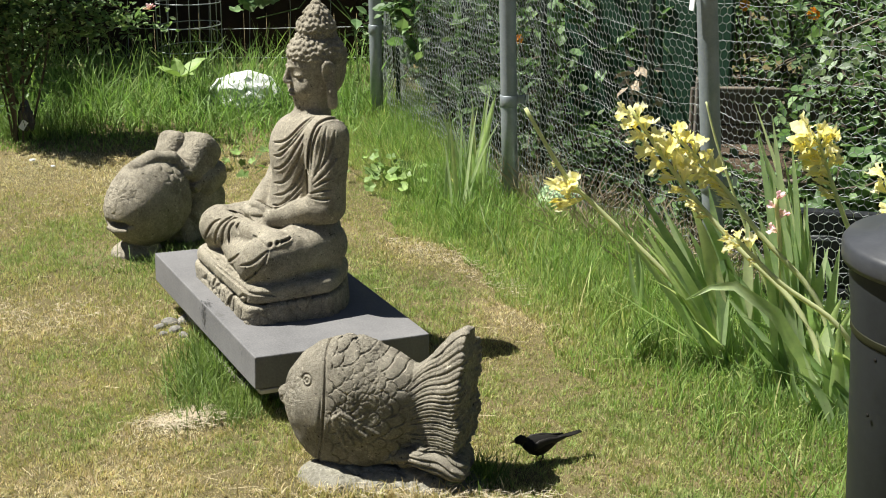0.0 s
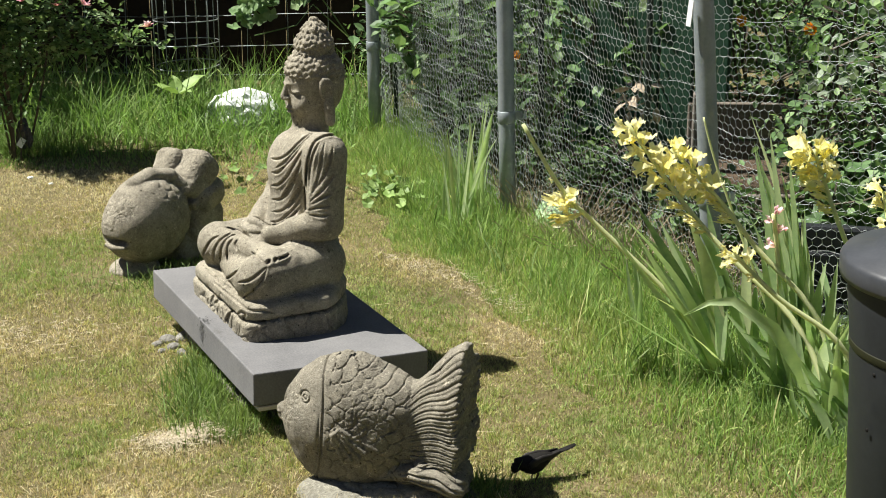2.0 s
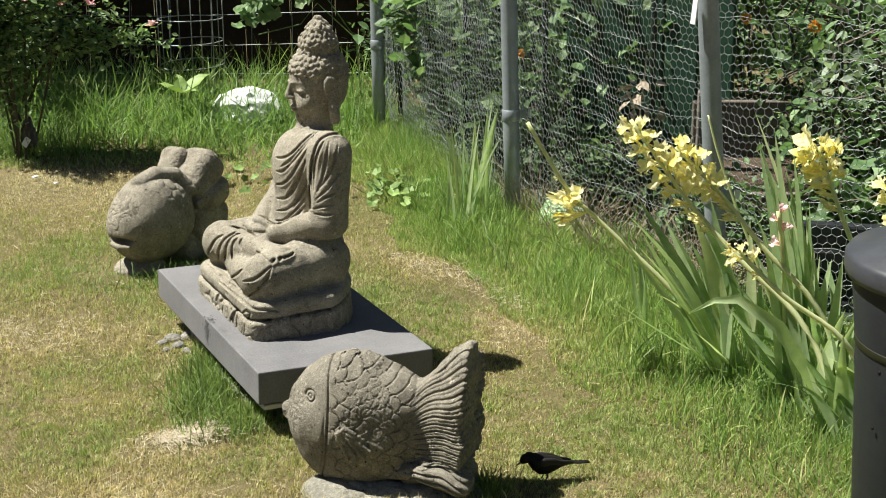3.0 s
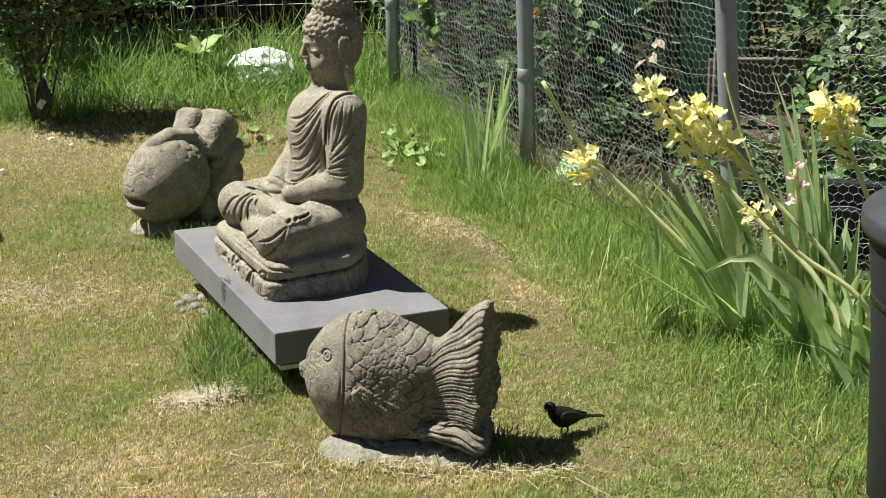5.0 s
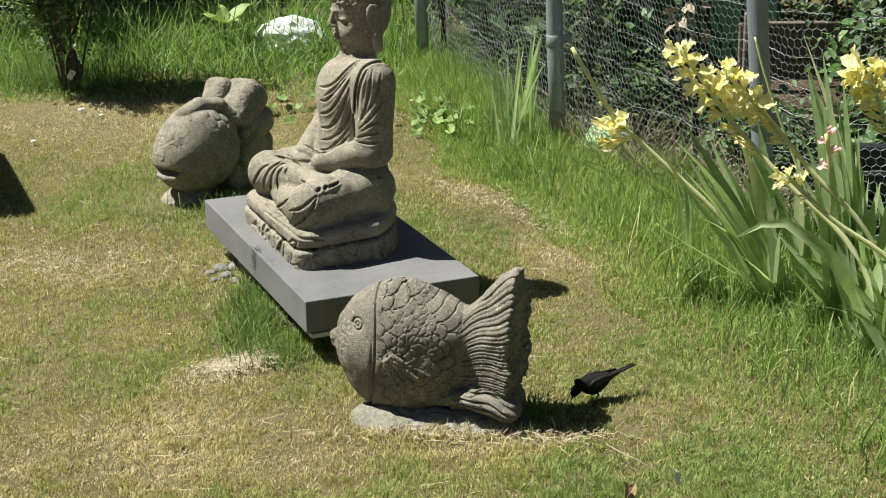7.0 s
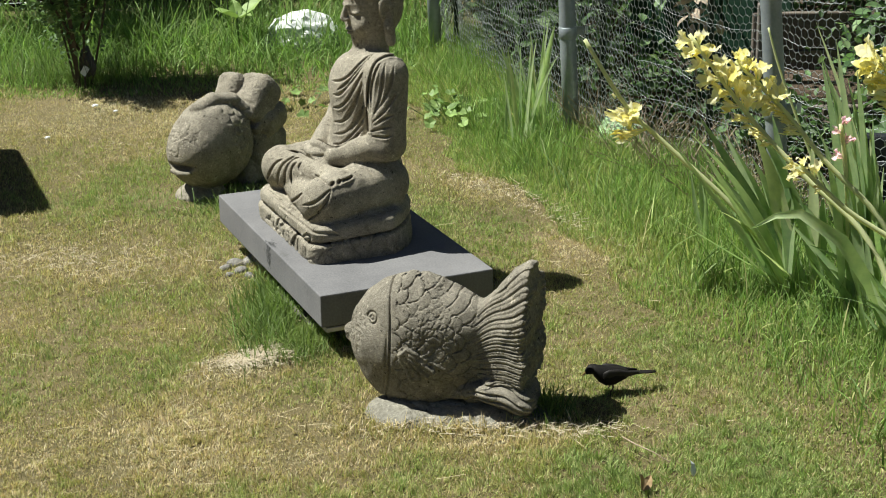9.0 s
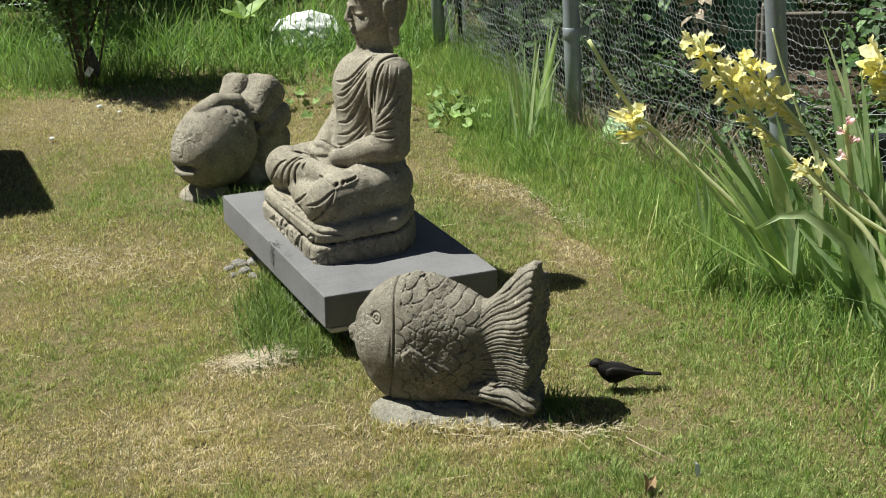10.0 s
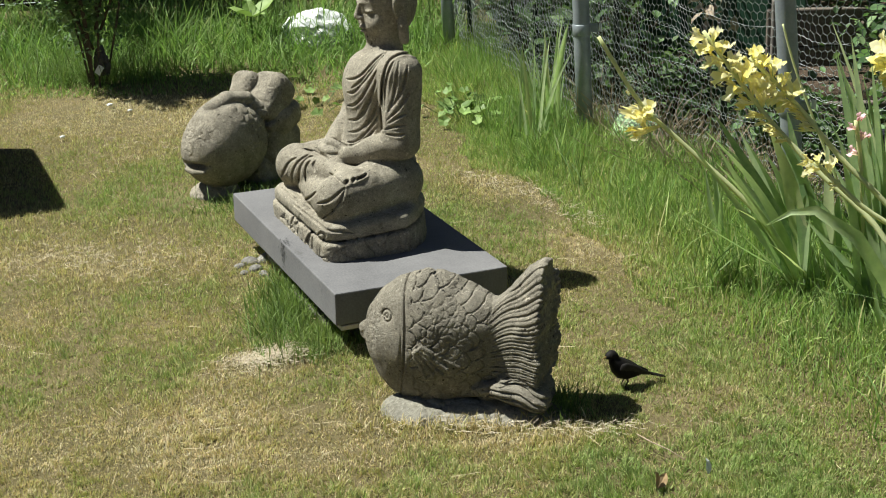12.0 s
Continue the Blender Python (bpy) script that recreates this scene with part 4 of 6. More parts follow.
def lobed_leaf():
    """A broad five-lobed leaf, stalk at the origin."""
    v = [(0, 0.45, -0.05)]
    n = 20
    for k in range(n):
        a = -math.pi / 2 + (k + 0.5) * math.tau / n
        r = 0.47 * (1 + 0.14 * math.cos(5 * (a - math.pi / 2))) * (0.62 if k in (0, n - 1) else 1)
        v.append((r * math.cos(a) * 1.02, 0.45 + r * math.sin(a), 0.05 + 0.045 * math.cos(3 * a) - 0.07 * (r * math.sin(a))))
    f = [(0, 1 + k, 1 + (k + 1) % n) for k in range(n)]
    return np.array(v, float), f


def scatter(name, shape, pos, size, yaw, pitch, roll, tint, mat):
    """Many copies of one small shape, joined in one mesh."""
    v, faces = shape
    n = len(pos)
    cy, sy, cp, sp, cr, sr = np.cos(yaw), np.sin(yaw), np.cos(pitch), np.sin(pitch), np.cos(roll), np.sin(roll)
    x, y, z = v[None, :, 0], v[None, :, 1], v[None, :, 2]
    x, z = cr[:, None] * x + sr[:, None] * z, -sr[:, None] * x + cr[:, None] * z
    y, z = cp[:, None] * y - sp[:, None] * z, sp[:, None] * y + cp[:, None] * z
    x, y = cy[:, None] * x - sy[:, None] * y, sy[:, None] * x + cy[:, None] * y
    q = np.stack((x, y, z), -1) * np.asarray(size)[:, None, None] + np.asarray(pos)[:, None, :]
    flat = np.concatenate([np.array(f) for f in faces])
    sizes = np.tile([len(f) for f in faces], n)
    loops = (np.arange(n)[:, None] * len(v) + flat[None]).ravel()
    return raw_mesh(name, q.reshape(-1, 3), loops, sizes, mat, np.repeat(tint, len(v)), False)


def bush(name, x, y, height, spread, leaves, leaf_size, mat, label, category, shape=None, seed=1, low=0.1, stems=9, group="", top_heavy=1.0, stem_mat=None):
    """A plant of branching stems with leaves set along them."""
    rnd = np.random.RandomState(seed)
    th = thing(name, pose(x, y, 0), label, category, group)
    pts, a, b = [], [], []
    for k in range(stems):
        t = rnd.uniform(0, math.tau)
        out = spread * math.sqrt(rnd.uniform(0.05, 1))
        h = height * rnd.uniform(0.6, 1.0)
        m = 14
        u = np.linspace(0, 1, m)
        wob = rnd.normal(0, 0.04 * height, (2,))
        p = np.stack((0.04 * math.cos(t) + out * math.cos(t) * u ** 1.4 + wob[0] * np.sin(3 * u), 0.04 * math.sin(t) + out * math.sin(t) * u ** 1.4 + wob[1] * np.sin(3 * u), h * u - 0.12 * height * u ** 4), 1)
        a.append(p[:-1])
        b.append(p[1:])
        for _ in range(4):
            i = rnd.randint(5, m - 1)
            d = rnd.normal(0, 1, 3)
            d[2] = abs(d[2]) * 0.5
            tw = p[i] + np.linspace(0, 1, 6)[:, None] * d / np.linalg.norm(d) * spread * rnd.uniform(0.25, 0.6)
            a.append(tw[:-1])
            b.append(tw[1:])
            pts.append(tw[1:])
        pts.append(p[3:])
    tagged(part("stem_growth", wires("stem_growth", np.concatenate(a), np.concatenate(b), 0.0035 + 0.002 * height, stem_mat or BARK), None, th), kind="stuff")
    P = np.concatenate(pts)
    P = P[P[:, 2] > low * height]
    i = rnd.randint(0, len(P), leaves)
    pos = P[i] + rnd.normal(0, 0.07 * spread + 0.4 * leaf_size, (leaves, 3))
    pos[:, 2] = np.maximum(pos[:, 2], 0.02)
    tagged(part("foliage", scatter("foliage", shape or oval_leaf(), pos, leaf_size * rnd.uniform(0.5, 1.25, leaves), rnd.uniform(0, math.tau, leaves), rnd.normal(-0.25, 0.5, leaves), rnd.normal(0, 0.5, leaves), rnd.beta(2, 2, leaves), mat), None, th), kind="stuff")
    return th


rose = bush("rose_bush", -2.17, 7.38, 1.6, 0.48, 6500, 0.034, ROSE_LEAF, "added dark green rose bush that shades the back grass with a few pink blooms", "rose bush", seed=11, low=0.0, stems=9)
# Second bush, added mostly beyond the left edge to shade the back grass.
bush("rose_bush", -2.82, 9.05, 2.1, 0.78, 7500, 0.07, ROSE_LEAF, "added dark green rose bush that shades the back grass", "rose bush", seed=13, low=0.1, stems=12)


def bloom(parent, x, y, z, r, mat, seed, name="bloom"):
    rnd = np.random.RandomState(seed)
    n = 9
    part(name, scatter(name, oval_leaf(), np.tile((x, y, z), (n, 1)), np.full(n, r), np.arange(n) * 2.4, rnd.uniform(0.1, 1.0, n), rnd.normal(0, 0.2, n), rnd.uniform(0, 1, n), mat), None, parent)


for i, (dx, dy, dz) in enumerate(((0.28, -0.1, 0.80), (0.42, -0.1, 0.80), (0.70, 0.0, 0.68), (0.15, -0.2, 0.84))):
    bloom(rose, dx, dy, dz, 0.04, PINK, 30 + i)

def rose_arm():
    rnd = np.random.RandomState(23)
    th = rose
    for path, n in (([(0.05, 0, 0.3), (0.2, 0.0, 0.62), (0.45, 0.05, 0.72), (0.72, 0.05, 0.60)], 420), ([(0.02, 0, 0.3), (0.1, 0.0, 0.55), (0.32, 0.02, 0.66), (0.5, 0.0, 0.58)], 340), ([(0, 0, 0.2), (-0.1, -0.1, 0.5), (0.05, -0.15, 0.75), (0.25, -0.15, 0.8)], 420)):
        part("branch", tube_bm(path, [0.008, 0.006, 0.004, 0.002], 6), BARK, th)
        p = np.array(path)
        t = rnd.uniform(0.8, 3, n)
        pos = np.stack([np.interp(t, range(4), p[:, i]) for i in range(3)], 1) + rnd.normal(0, 0.055, (n, 3))
        tagged(part("foliage", scatter("foliage", oval_leaf(), pos, 0.042 * rnd.uniform(0.6, 1.2, n), rnd.uniform(0, 6.3, n), rnd.normal(-0.1, 0.5, n), rnd.normal(0, 0.5, n), rnd.beta(3, 2, n), ROSE_LEAF), None, th), kind="stuff")


rose_arm()
SQUASH, OVAL = lobed_leaf(), oval_leaf()
PLOTS = [
    # x, y, height, spread, leaves, leaf size, shape, pale
    (2.0, 5.95, 1.2, 0.3, 420, 0.06, 0, 1), (1.7, 5.7, 0.85, 0.25, 320, 0.06, 0, 0),
    (0.45, 7.6, 1.25, 0.40, 420, 0.10, 0, 0), (0.75, 6.9, 1.2, 0.38, 380, 0.10, 0, 0), (0.15, 8.3, 1.2, 0.45, 500, 0.07, 0, 0),
    (1.25, 7.4, 1.5, 0.5, 260, 0.16, 1, 0), (1.75, 6.4, 1.5, 0.42, 600, 0.07, 0, 0),
    (2.15, 6.9, 1.6, 0.5, 300, 0.15, 1, 0), (2.35, 5.9, 1.5, 0.42, 620, 0.075, 0, 0), (1.65, 5.35, 0.55, 0.32, 200, 0.11, 1, 0),
    (2.05, 5.25, 0.62, 0.30, 280, 0.12, 0, 1), (2.7, 5.4, 1.3, 0.45, 500, 0.08, 0, 0), (-0.3, 9.2, 1.3, 0.4, 700, 0.06, 0, 0),
    (0.6, 9.0, 1.7, 0.6, 320, 0.16, 1, 0), (1.6, 8.6, 1.9, 0.7, 420, 0.16, 1, 0), (2.9, 7.8, 2.0, 0.8, 460, 0.16, 1, 0), (0.35, 7.0, 0.5, 0.25, 200, 0.06, 0, 0),
    (0.10, 7.45, 1.0, 0.26, 800, 0.075, 0, 0), (0.02, 8.1, 1.0, 0.3, 800, 0.06, 0, 0), (0.35, 7.95, 1.3, 0.4, 600, 0.09, 0, 0), (-0.35, 8.6, 0.9, 0.22, 500, 0.05, 0, 0), (0.46, 6.6, 0.8, 0.16, 200, 0.07, 0, 0), (0.66, 6.15, 0.42, 0.12, 14, 0.09, 1, 0), (0.75, 6.15, 0.36, 0.24, 420, 0.05, 0, 0), (0.98, 5.80, 0.36, 0.26, 420, 0.055, 0, 0), (1.2, 5.5, 0.32, 0.24, 360, 0.055, 0, 0), (0.58, 6.35, 0.4, 0.2, 260, 0.05, 0, 0),
    (1.75, 5.95, 1.05, 0.3, 420, 0.07, 0, 1), (2.25, 5.55, 0.9, 0.35, 420, 0.08, 0, 1), (1.55, 5.9, 0.8, 0.2, 220, 0.07, 0, 0), (1.95, 5.6, 1.1, 0.3, 360, 0.085, 0, 0),
    (0.22, 6.95, 0.9, 0.24, 460, 0.085, 0, 0), 
    (1.45, 6.55, 1.3, 0.35, 700, 0.05, 0, 0), (1.95, 6.6, 1.4, 0.4, 700, 0.055, 0, 0), (2.4, 6.7, 1.5, 0.4, 300, 0.13, 1, 0), (1.55, 6.2, 0.45, 0.2, 160, 0.06, 0, 0), (2.05, 5.0, 0.5, 0.25, 140, 0.09, 1, 0), (0.05, 7.6, 1.1, 0.3, 520, 0.10, 0, 0),
]
for i, (x, y, h, sp, n, ls, sh, pale) in enumerate(PLOTS):
    bush("vegetable_plant", x, y, h, sp, n, ls, PALE_LEAF if pale else LEAF, "grey-green leafy brassica plant behind the netting" if pale else ("broad-leaved green squash plant behind the netting" if sh else "leafy green vegetable plant behind the netting"),
         "vegetable plant", SQUASH if sh else OVAL, 50 + i, 0.06, 10, "vegetable plants")


def hedge():
    rnd = np.random.RandomState(9)
    n = 5200
    pos = np.stack((rnd.uniform(-0.6, 5.5, n), rnd.uniform(10.2, 11.4, n), rnd.uniform(0, 2.6, n)), 1)
    me = scatter("hedge", OVAL, pos, 0.16 * rnd.uniform(0.6, 1.2, n), rnd.uniform(0, math.tau, n), rnd.normal(-0.3, 0.5, n), rnd.normal(0, 0.5, n), rnd.beta(2, 3, n), LEAF)
    tagged(new("hedge", me), "dense dark green hedge behind the vegetable garden", "hedge", "", "stuff")


hedge()


def vine():
    th = thing("bean_vine", pose(-0.95, 8.7, 0), "climbing vine with broad heart-shaped green leaves", "vine")
    rnd = np.random.RandomState(21)
    part("stem", tube_bm([(0.45, 0.0, 0), (0.42, 0.05, 0.4), (0.25, 0, 0.66), (0.0, 0.02, 0.66), (-0.28, 0.0, 0.50)], 0.005, 6), SWORD, th)
    part("stem", tube_bm([(0.42, 0.05, 0.4), (0.2, 0, 0.62), (0.1, -0.02, 0.50), (-0.15, -0.02, 0.44)], 0.004, 6), SWORD, th)
    n = 70
    t = rnd.uniform(0, 1, n) ** 0.8
    pos = np.stack((0.45 - 0.75 * t, rnd.normal(0, 0.06, n), 0.70 + np.abs(rnd.normal(0, 0.16, n)) - 0.22 * t ** 2), 1)
    tagged(part("foliage", scatter("foliage", SQUASH, pos, rnd.uniform(0.06, 0.10, n), rnd.uniform(2.2, 4.2, n), rnd.normal(-0.7, 0.35, n), rnd.normal(0, 0.3, n), rnd.uniform(0.4, 1, n), LEAF), None, th), kind="stuff")


vine()

def radial_flower(x, y, z, r, mat, label, category, seed):
    """A daisy-like head that faces -y."""
    rnd = np.random.RandomState(seed)
    th = thing("garden_flower", pose(x, y, 0), label, category, "garden flowers")
    part("stem", tube_bm([(0.02, 0.04, 0), (0.01, 0.03, z * 0.6), (0, 0.015, z)], 0.004, 6), SWORD, th)
    for k in range(13):
        a = k * math.tau / 13
        part("petal", scatter("petal", oval_leaf(), [(0, 0, 0)], np.array([r * rnd.uniform(0.85, 1.1)]), np.array([0.0]), np.array([-0.25]), np.array([0.0]), np.array([rnd.uniform(0, 1)]), mat), None, th, "", pose(0, 0, z, 90, 0, 0) @ pose(0, 0, 0, 0, 0, math.degrees(a)))
    part("disc", lathe_bm([(r * 0.1, 0), (r * 0.3, 0.004), (r * 0.28, 0.012), (r * 0.1, 0.016)], 14), ORANGE_DISC, th, "dark flower centre", pose(0, -0.004, z, 90, 0, 0))


ORANGE_DISC = simple_material("flower_centre", (0.30, 0.10, 0.01), (0.5, 0.2, 0.02), 60, 0.8)
radial_flower(0.334, 6.500, 0.676, 0.026, ORANGE, "small bright orange marigold behind the netting", "marigold", 1)
radial_flower(1.612, 6.400, 0.804, 0.034, ORANGE, "golden sunflower behind the netting", "sunflower", 2)
radial_flower(1.310, 6.400, 0.841, 0.03, ORANGE, "golden sunflower behind the netting", "sunflower", 3)


def dried_leaves():
    rnd = np.random.RandomState(71)
    th = thing("dead_plant", pose(0.80, 6.0, 0), "dead plant with curled pale brown leaves", "dead plant")
    part("stem", tube_bm([(0.02, 0, 0), (0.0, 0.01, 0.4), (0.03, 0, 0.75)], 0.004, 6), DRY_STEM, th)
    for k in range(26):
        part("dead_leaf", scatter("dead_leaf", oval_leaf(), [(0.055 * rnd.normal(), -0.03 + 0.02 * rnd.normal(), 0.57 + 0.06 * rnd.normal())], np.array([rnd.uniform(0.05, 0.09)]), rnd.uniform(0, 6.3, 1), rnd.normal(-0.5, 0.6, 1), rnd.normal(0, 0.7, 1), np.array([0.5]), DEAD_LEAF), None, th)



dried_leaves()

# ---- gladioli ----


def sword_mesh(name, items, mat):
    """items: base, tip, width, facing angle, bow sideways and up, tint."""
    V, L, S, T = [], [], [], []
    for base, tip, width, face, bow, tint in items:
        o = len(V)
        m = 10
        fx, fy = math.cos(face), math.sin(face)
        for i in range(m):
            t = i / (m - 1)
            w = width * 0.5 * (0.5 + 0.5 * min(1, t * 2.5)) * (1 - max(0, t - 0.4) / 0.6) ** 0.75
            arc = math.sin(math.pi * t)
            c = [base[k] + (tip[k] - base[k]) * t for k in range(3)]
            side = tip[0] - base[0]
            c[0], c[2] = c[0] - bow * 0.5 * side * arc, c[2] + bow * arc * 0.3
            V += [(c[0] - fx * w, c[1] - fy * w, c[2]), (c[0] - fy * w * 0.25, c[1] + fx * w * 0.25, c[2]), (c[0] + fx * w, c[1] + fy * w, c[2])]
            T += [tint + (0.3 * (1 - t * 6) if t < 0.16 else 0)] * 3
            if i:
                a = o + 3 * (i - 1)
                for q in ((a, a + 1, a + 4, a + 3), (a + 1, a + 2, a + 5, a + 4)):
                    L += q
                    S.append(4)
    return raw_mesh(name, V, L, S, mat, np.clip(T, 0, 1), True)


STALK = leafy("pale_stalk", (0.0, (0.76, 0.80, 0.44)), (1.0, (0.86, 0.88, 0.58)), rough=0.5, spec=0.4, through_light=0.35, glow=(1.0, 1.0, 0.8), vary=0.05, mottle=0.1)


def floret(parent, p, d, size, mat, seed, wide=1.0):
    """One ruffled funnel flower of six petals at p, opening along d."""
    rnd = np.random.RandomState(seed)
    V, L, S, T = [], [], [], []
    d = Vector(d).normalized()
    u = d.orthogonal().normalized()
    w = d.cross(u)
    V.append(tuple(Vector(p)))
    T.append(0.5)
    for k in range(6):
        a = k * math.tau / 6 + rnd.uniform(-0.15, 0.15)
        r = size * rnd.uniform(0.85, 1.15)
        o = len(V)
        tone = rnd.uniform(0.4, 1.0)
        for i, (t, wd, op) in enumerate(((0.38, 0.40, 0.12), (0.75, 0.55, 0.26), (1.05, 0.60, 0.44), (1.28, 0.46, 0.66), (1.36, 0.20, 0.80))):
            for j in (-1, 0, 1):
                aa = a + j * wd
                rad = r * (0.05 + wide * op)
                h = r * (t - 0.45 * op ** 2) + (0.15 * r * rnd.normal() if i > 1 else 0) - (0.08 * r if j == 0 else 0)
                q = Vector(p) + d * h + rad * (math.cos(aa) * u + math.sin(aa) * w)
                V.append(tuple(q))
                T.append(min(1, max(0, tone + 0.15 * rnd.normal())))
            if i:
                b = o + 3 * (i - 1)
                for q in ((b, b + 1, b + 4, b + 3), (b + 1, b + 2, b + 5, b + 4)):
                    L += q
                    S.append(4)
            else:
                L += (0, o + 1, o, 0, o + 2, o + 1)
                S += [3, 3]
    part("floret", raw_mesh("floret", V, L, S, mat, T, True), None, parent)


def gladiolus(base, spike, label, flowers, tips, mat=None, seed=1, side=-1.0):
    """Sword leaves and, with a spike (points of its stem), flowers: (share of the stem's length, size)."""
    rnd = np.random.RandomState(seed)
    b0 = Vector((base[0], base[1], 0))
    th = thing("gladiolus", Matrix.Translation(b0), label, "gladiolus", "gladioli")
    if spike:
        ctrl = [Vector((0, 0, 0))] + [Vector(p) - b0 for p in spike]
        pts = []
        for k in range(len(ctrl) - 1):
            p0, p1, p2, p3 = ctrl[max(k - 1, 0)], ctrl[k], ctrl[k + 1], ctrl[min(k + 2, len(ctrl) - 1)]
            for t in np.linspace(0, 1, 7)[(1 if k else 0):]:
                pts.append(0.5 * (2 * p1 + (p2 - p0) * t + (2 * p0 - 5 * p1 + 4 * p2 - p3) * t ** 2 + (3 * p1 - p0 - 3 * p2 + p3) * t ** 3))
        n = len(pts)
        part("stem", tube_bm(pts, [(0.0095 if flowers else 0.0062) - 0.0035 * i / n for i in range(n)], 7), STALK, th)
        for k, (t, fs) in enumerate(flowers):
            i = min(n - 2, int(t * (n - 1)))
            a, b = pts[i], pts[i + 1]
            p = a.lerp(b, t * (n - 1) - i)
            way = (b - a).normalized()
            across = Vector((way.z, 0, -way.x)) * (1 if k % 2 else -1)
            low = k < 0.35 * len(flowers) and len(flowers) > 5
            out = across * 0.85 + Vector((0.12 * rnd.normal(), -0.25 + 0.3 * rnd.normal(), 0.12 * rnd.normal()))
            if low:
                # spent flowers hang half closed, all to one side
                d = Vector((-1.0, -0.2 + 0.25 * rnd.normal(), 0.35 + 0.2 * rnd.normal())).normalized()
            else:
                d = (out.normalized() + 0.8 * way + Vector((-0.15, 0, -1.1 if 5 < len(flowers) < 8 else 0.2))).normalized()
            floret(th, p, d, fs * rnd.uniform(0.85, 1.2), mat or YELLOW, 100 * seed + k, 0.26 if low else rnd.uniform(0.65, 0.95))
            part("bract", sword_mesh("bract", [(p, p + d * fs * 0.75, 0.012, rnd.uniform(-0.6, 0.6), 0, 0.8)], SWORD), None, th)
    more = [(tx + 0.035 * rnd.normal(), ty + 0.04 * rnd.normal(), tz * rnd.uniform(0.55, 0.92), w * 0.8) for tx, ty, tz, w in tips]
    for tx, ty, tz, w in list(tips) + more:
        q = Vector((tx, ty, tz)) - b0
        r = Vector((0.03 * rnd.normal(), 0.03 * rnd.normal(), -0.01))
        part("leaf", sword_mesh("leaf", [(r, q + Vector((0.012 * rnd.normal(), 0.05 * rnd.normal(), 0)), w * rnd.uniform(1.0, 1.4), rnd.uniform(-1.05, -0.3), rnd.uniform(-0.1, 0.22), rnd.uniform(0.2, 0.95))], SWORD), None, th)
    return th


def spike_of(t0, t1, n, s0, s1):
    return [(t0 + (t1 - t0) * k / (n - 1), s0 + (s1 - s0) * k / (n - 1)) for k in range(n)]


gladiolus((0.90, 4.29), [(0.74, 4.33, 0.25), (0.487, 4.40, 0.491), (0.378, 4.41, 0.60), (0.252, 4.41, 0.81)], "gladiolus with a drooping stem and one open yellow flower",
          [(0.57, 0.09), (0.59, 0.085), (0.62, 0.072), (0.645, 0.052), (0.68, 0.034), (0.73, 0.022), (0.80, 0.016)],
          [(0.51, 4.34, 0.50, 0.032), (0.555, 4.34, 0.557, 0.04), (0.597, 4.34, 0.583, 0.045), (0.661, 4.34, 0.512, 0.042), (0.707, 4.38, 0.637, 0.044), (0.746, 4.34, 0.548, 0.046), (0.804, 4.36, 0.583, 0.044),
           (0.643, 4.30, 0.311, 0.034), (0.862, 4.34, 0.40, 0.04), (0.70, 4.26, 0.30, 0.034), (0.83, 4.4, 0.48, 0.04), (0.60, 4.42, 0.42, 0.036), (0.93, 4.36, 0.5, 0.04)], None, 6)
gladiolus((1.15, 3.86), [(1.036, 3.980, 0.292), (0.848, 4.080, 0.479), (0.705, 4.140, 0.636), (0.538, 4.190, 0.864)], "gladiolus with a long leaning spike of yellow flowers", spike_of(0.62, 0.965, 19, 0.046, 0.042),
          [(1.01, 3.90, 0.20, 0.03), (1.22, 3.90, 0.24, 0.034), (1.26, 3.90, 0.14, 0.03), (1.12, 3.90, 0.26, 0.036), (1.085, 3.92, 0.32, 0.036), (0.93, 3.92, 0.30, 0.03)], None, 3)
gladiolus((1.18, 4.00), [(1.104, 4.060, 0.298), (0.929, 4.120, 0.496), (0.812, 4.160, 0.640), (0.673, 4.190, 0.783)], "gladiolus with a leaning spike of yellow flowers", spike_of(0.62, 0.965, 16, 0.042, 0.038),
          [(1.176, 4.2, 0.40, 0.036), (1.24, 4.2, 0.30, 0.036), (1.05, 4.10, 0.35, 0.036)], None, 4)
gladiolus((1.10, 4.10), None, "clump of pale green gladiolus sword leaves", (),
          [(0.904, 4.235, 0.868, 0.030), (0.963, 4.235, 0.851, 0.034), (0.935, 4.235, 0.775, 0.040), (1.002, 4.235, 0.766, 0.042), (1.049, 4.235, 0.55, 0.04), (1.12, 4.235, 0.434, 0.036), (0.873, 4.2, 0.272, 0.036), (0.893, 4.15, 0.235, 0.034), (0.98, 4.235, 0.60, 0.046), (0.92, 4.24, 0.80, 0.024), (0.985, 4.24, 0.72, 0.026), (0.95, 4.22, 0.68, 0.026), (1.02, 4.22, 0.64, 0.028), (1.035, 4.25, 0.70, 0.024), (1.0, 4.16, 0.54, 0.03), (1.07, 4.2, 0.62, 0.026), (0.92, 4.25, 0.45, 0.04), (1.0, 4.2, 0.42, 0.04), (1.08, 4.15, 0.50, 0.042), (1.15, 4.18, 0.46, 0.04), (1.03, 4.0, 0.36, 0.042), (1.12, 3.98, 0.38, 0.042), (0.96, 4.02, 0.33, 0.038), (1.19, 4.0, 0.30, 0.036)], None, 12)
gladiolus((1.12, 4.36), [(0.98, 4.40, 0.35), (0.86, 4.44, 0.66), (0.812, 4.46, 0.82)], "gladiolus with a slim unopened green flower stem", (), [(1.0, 4.4, 0.5, 0.034)], None, 14)
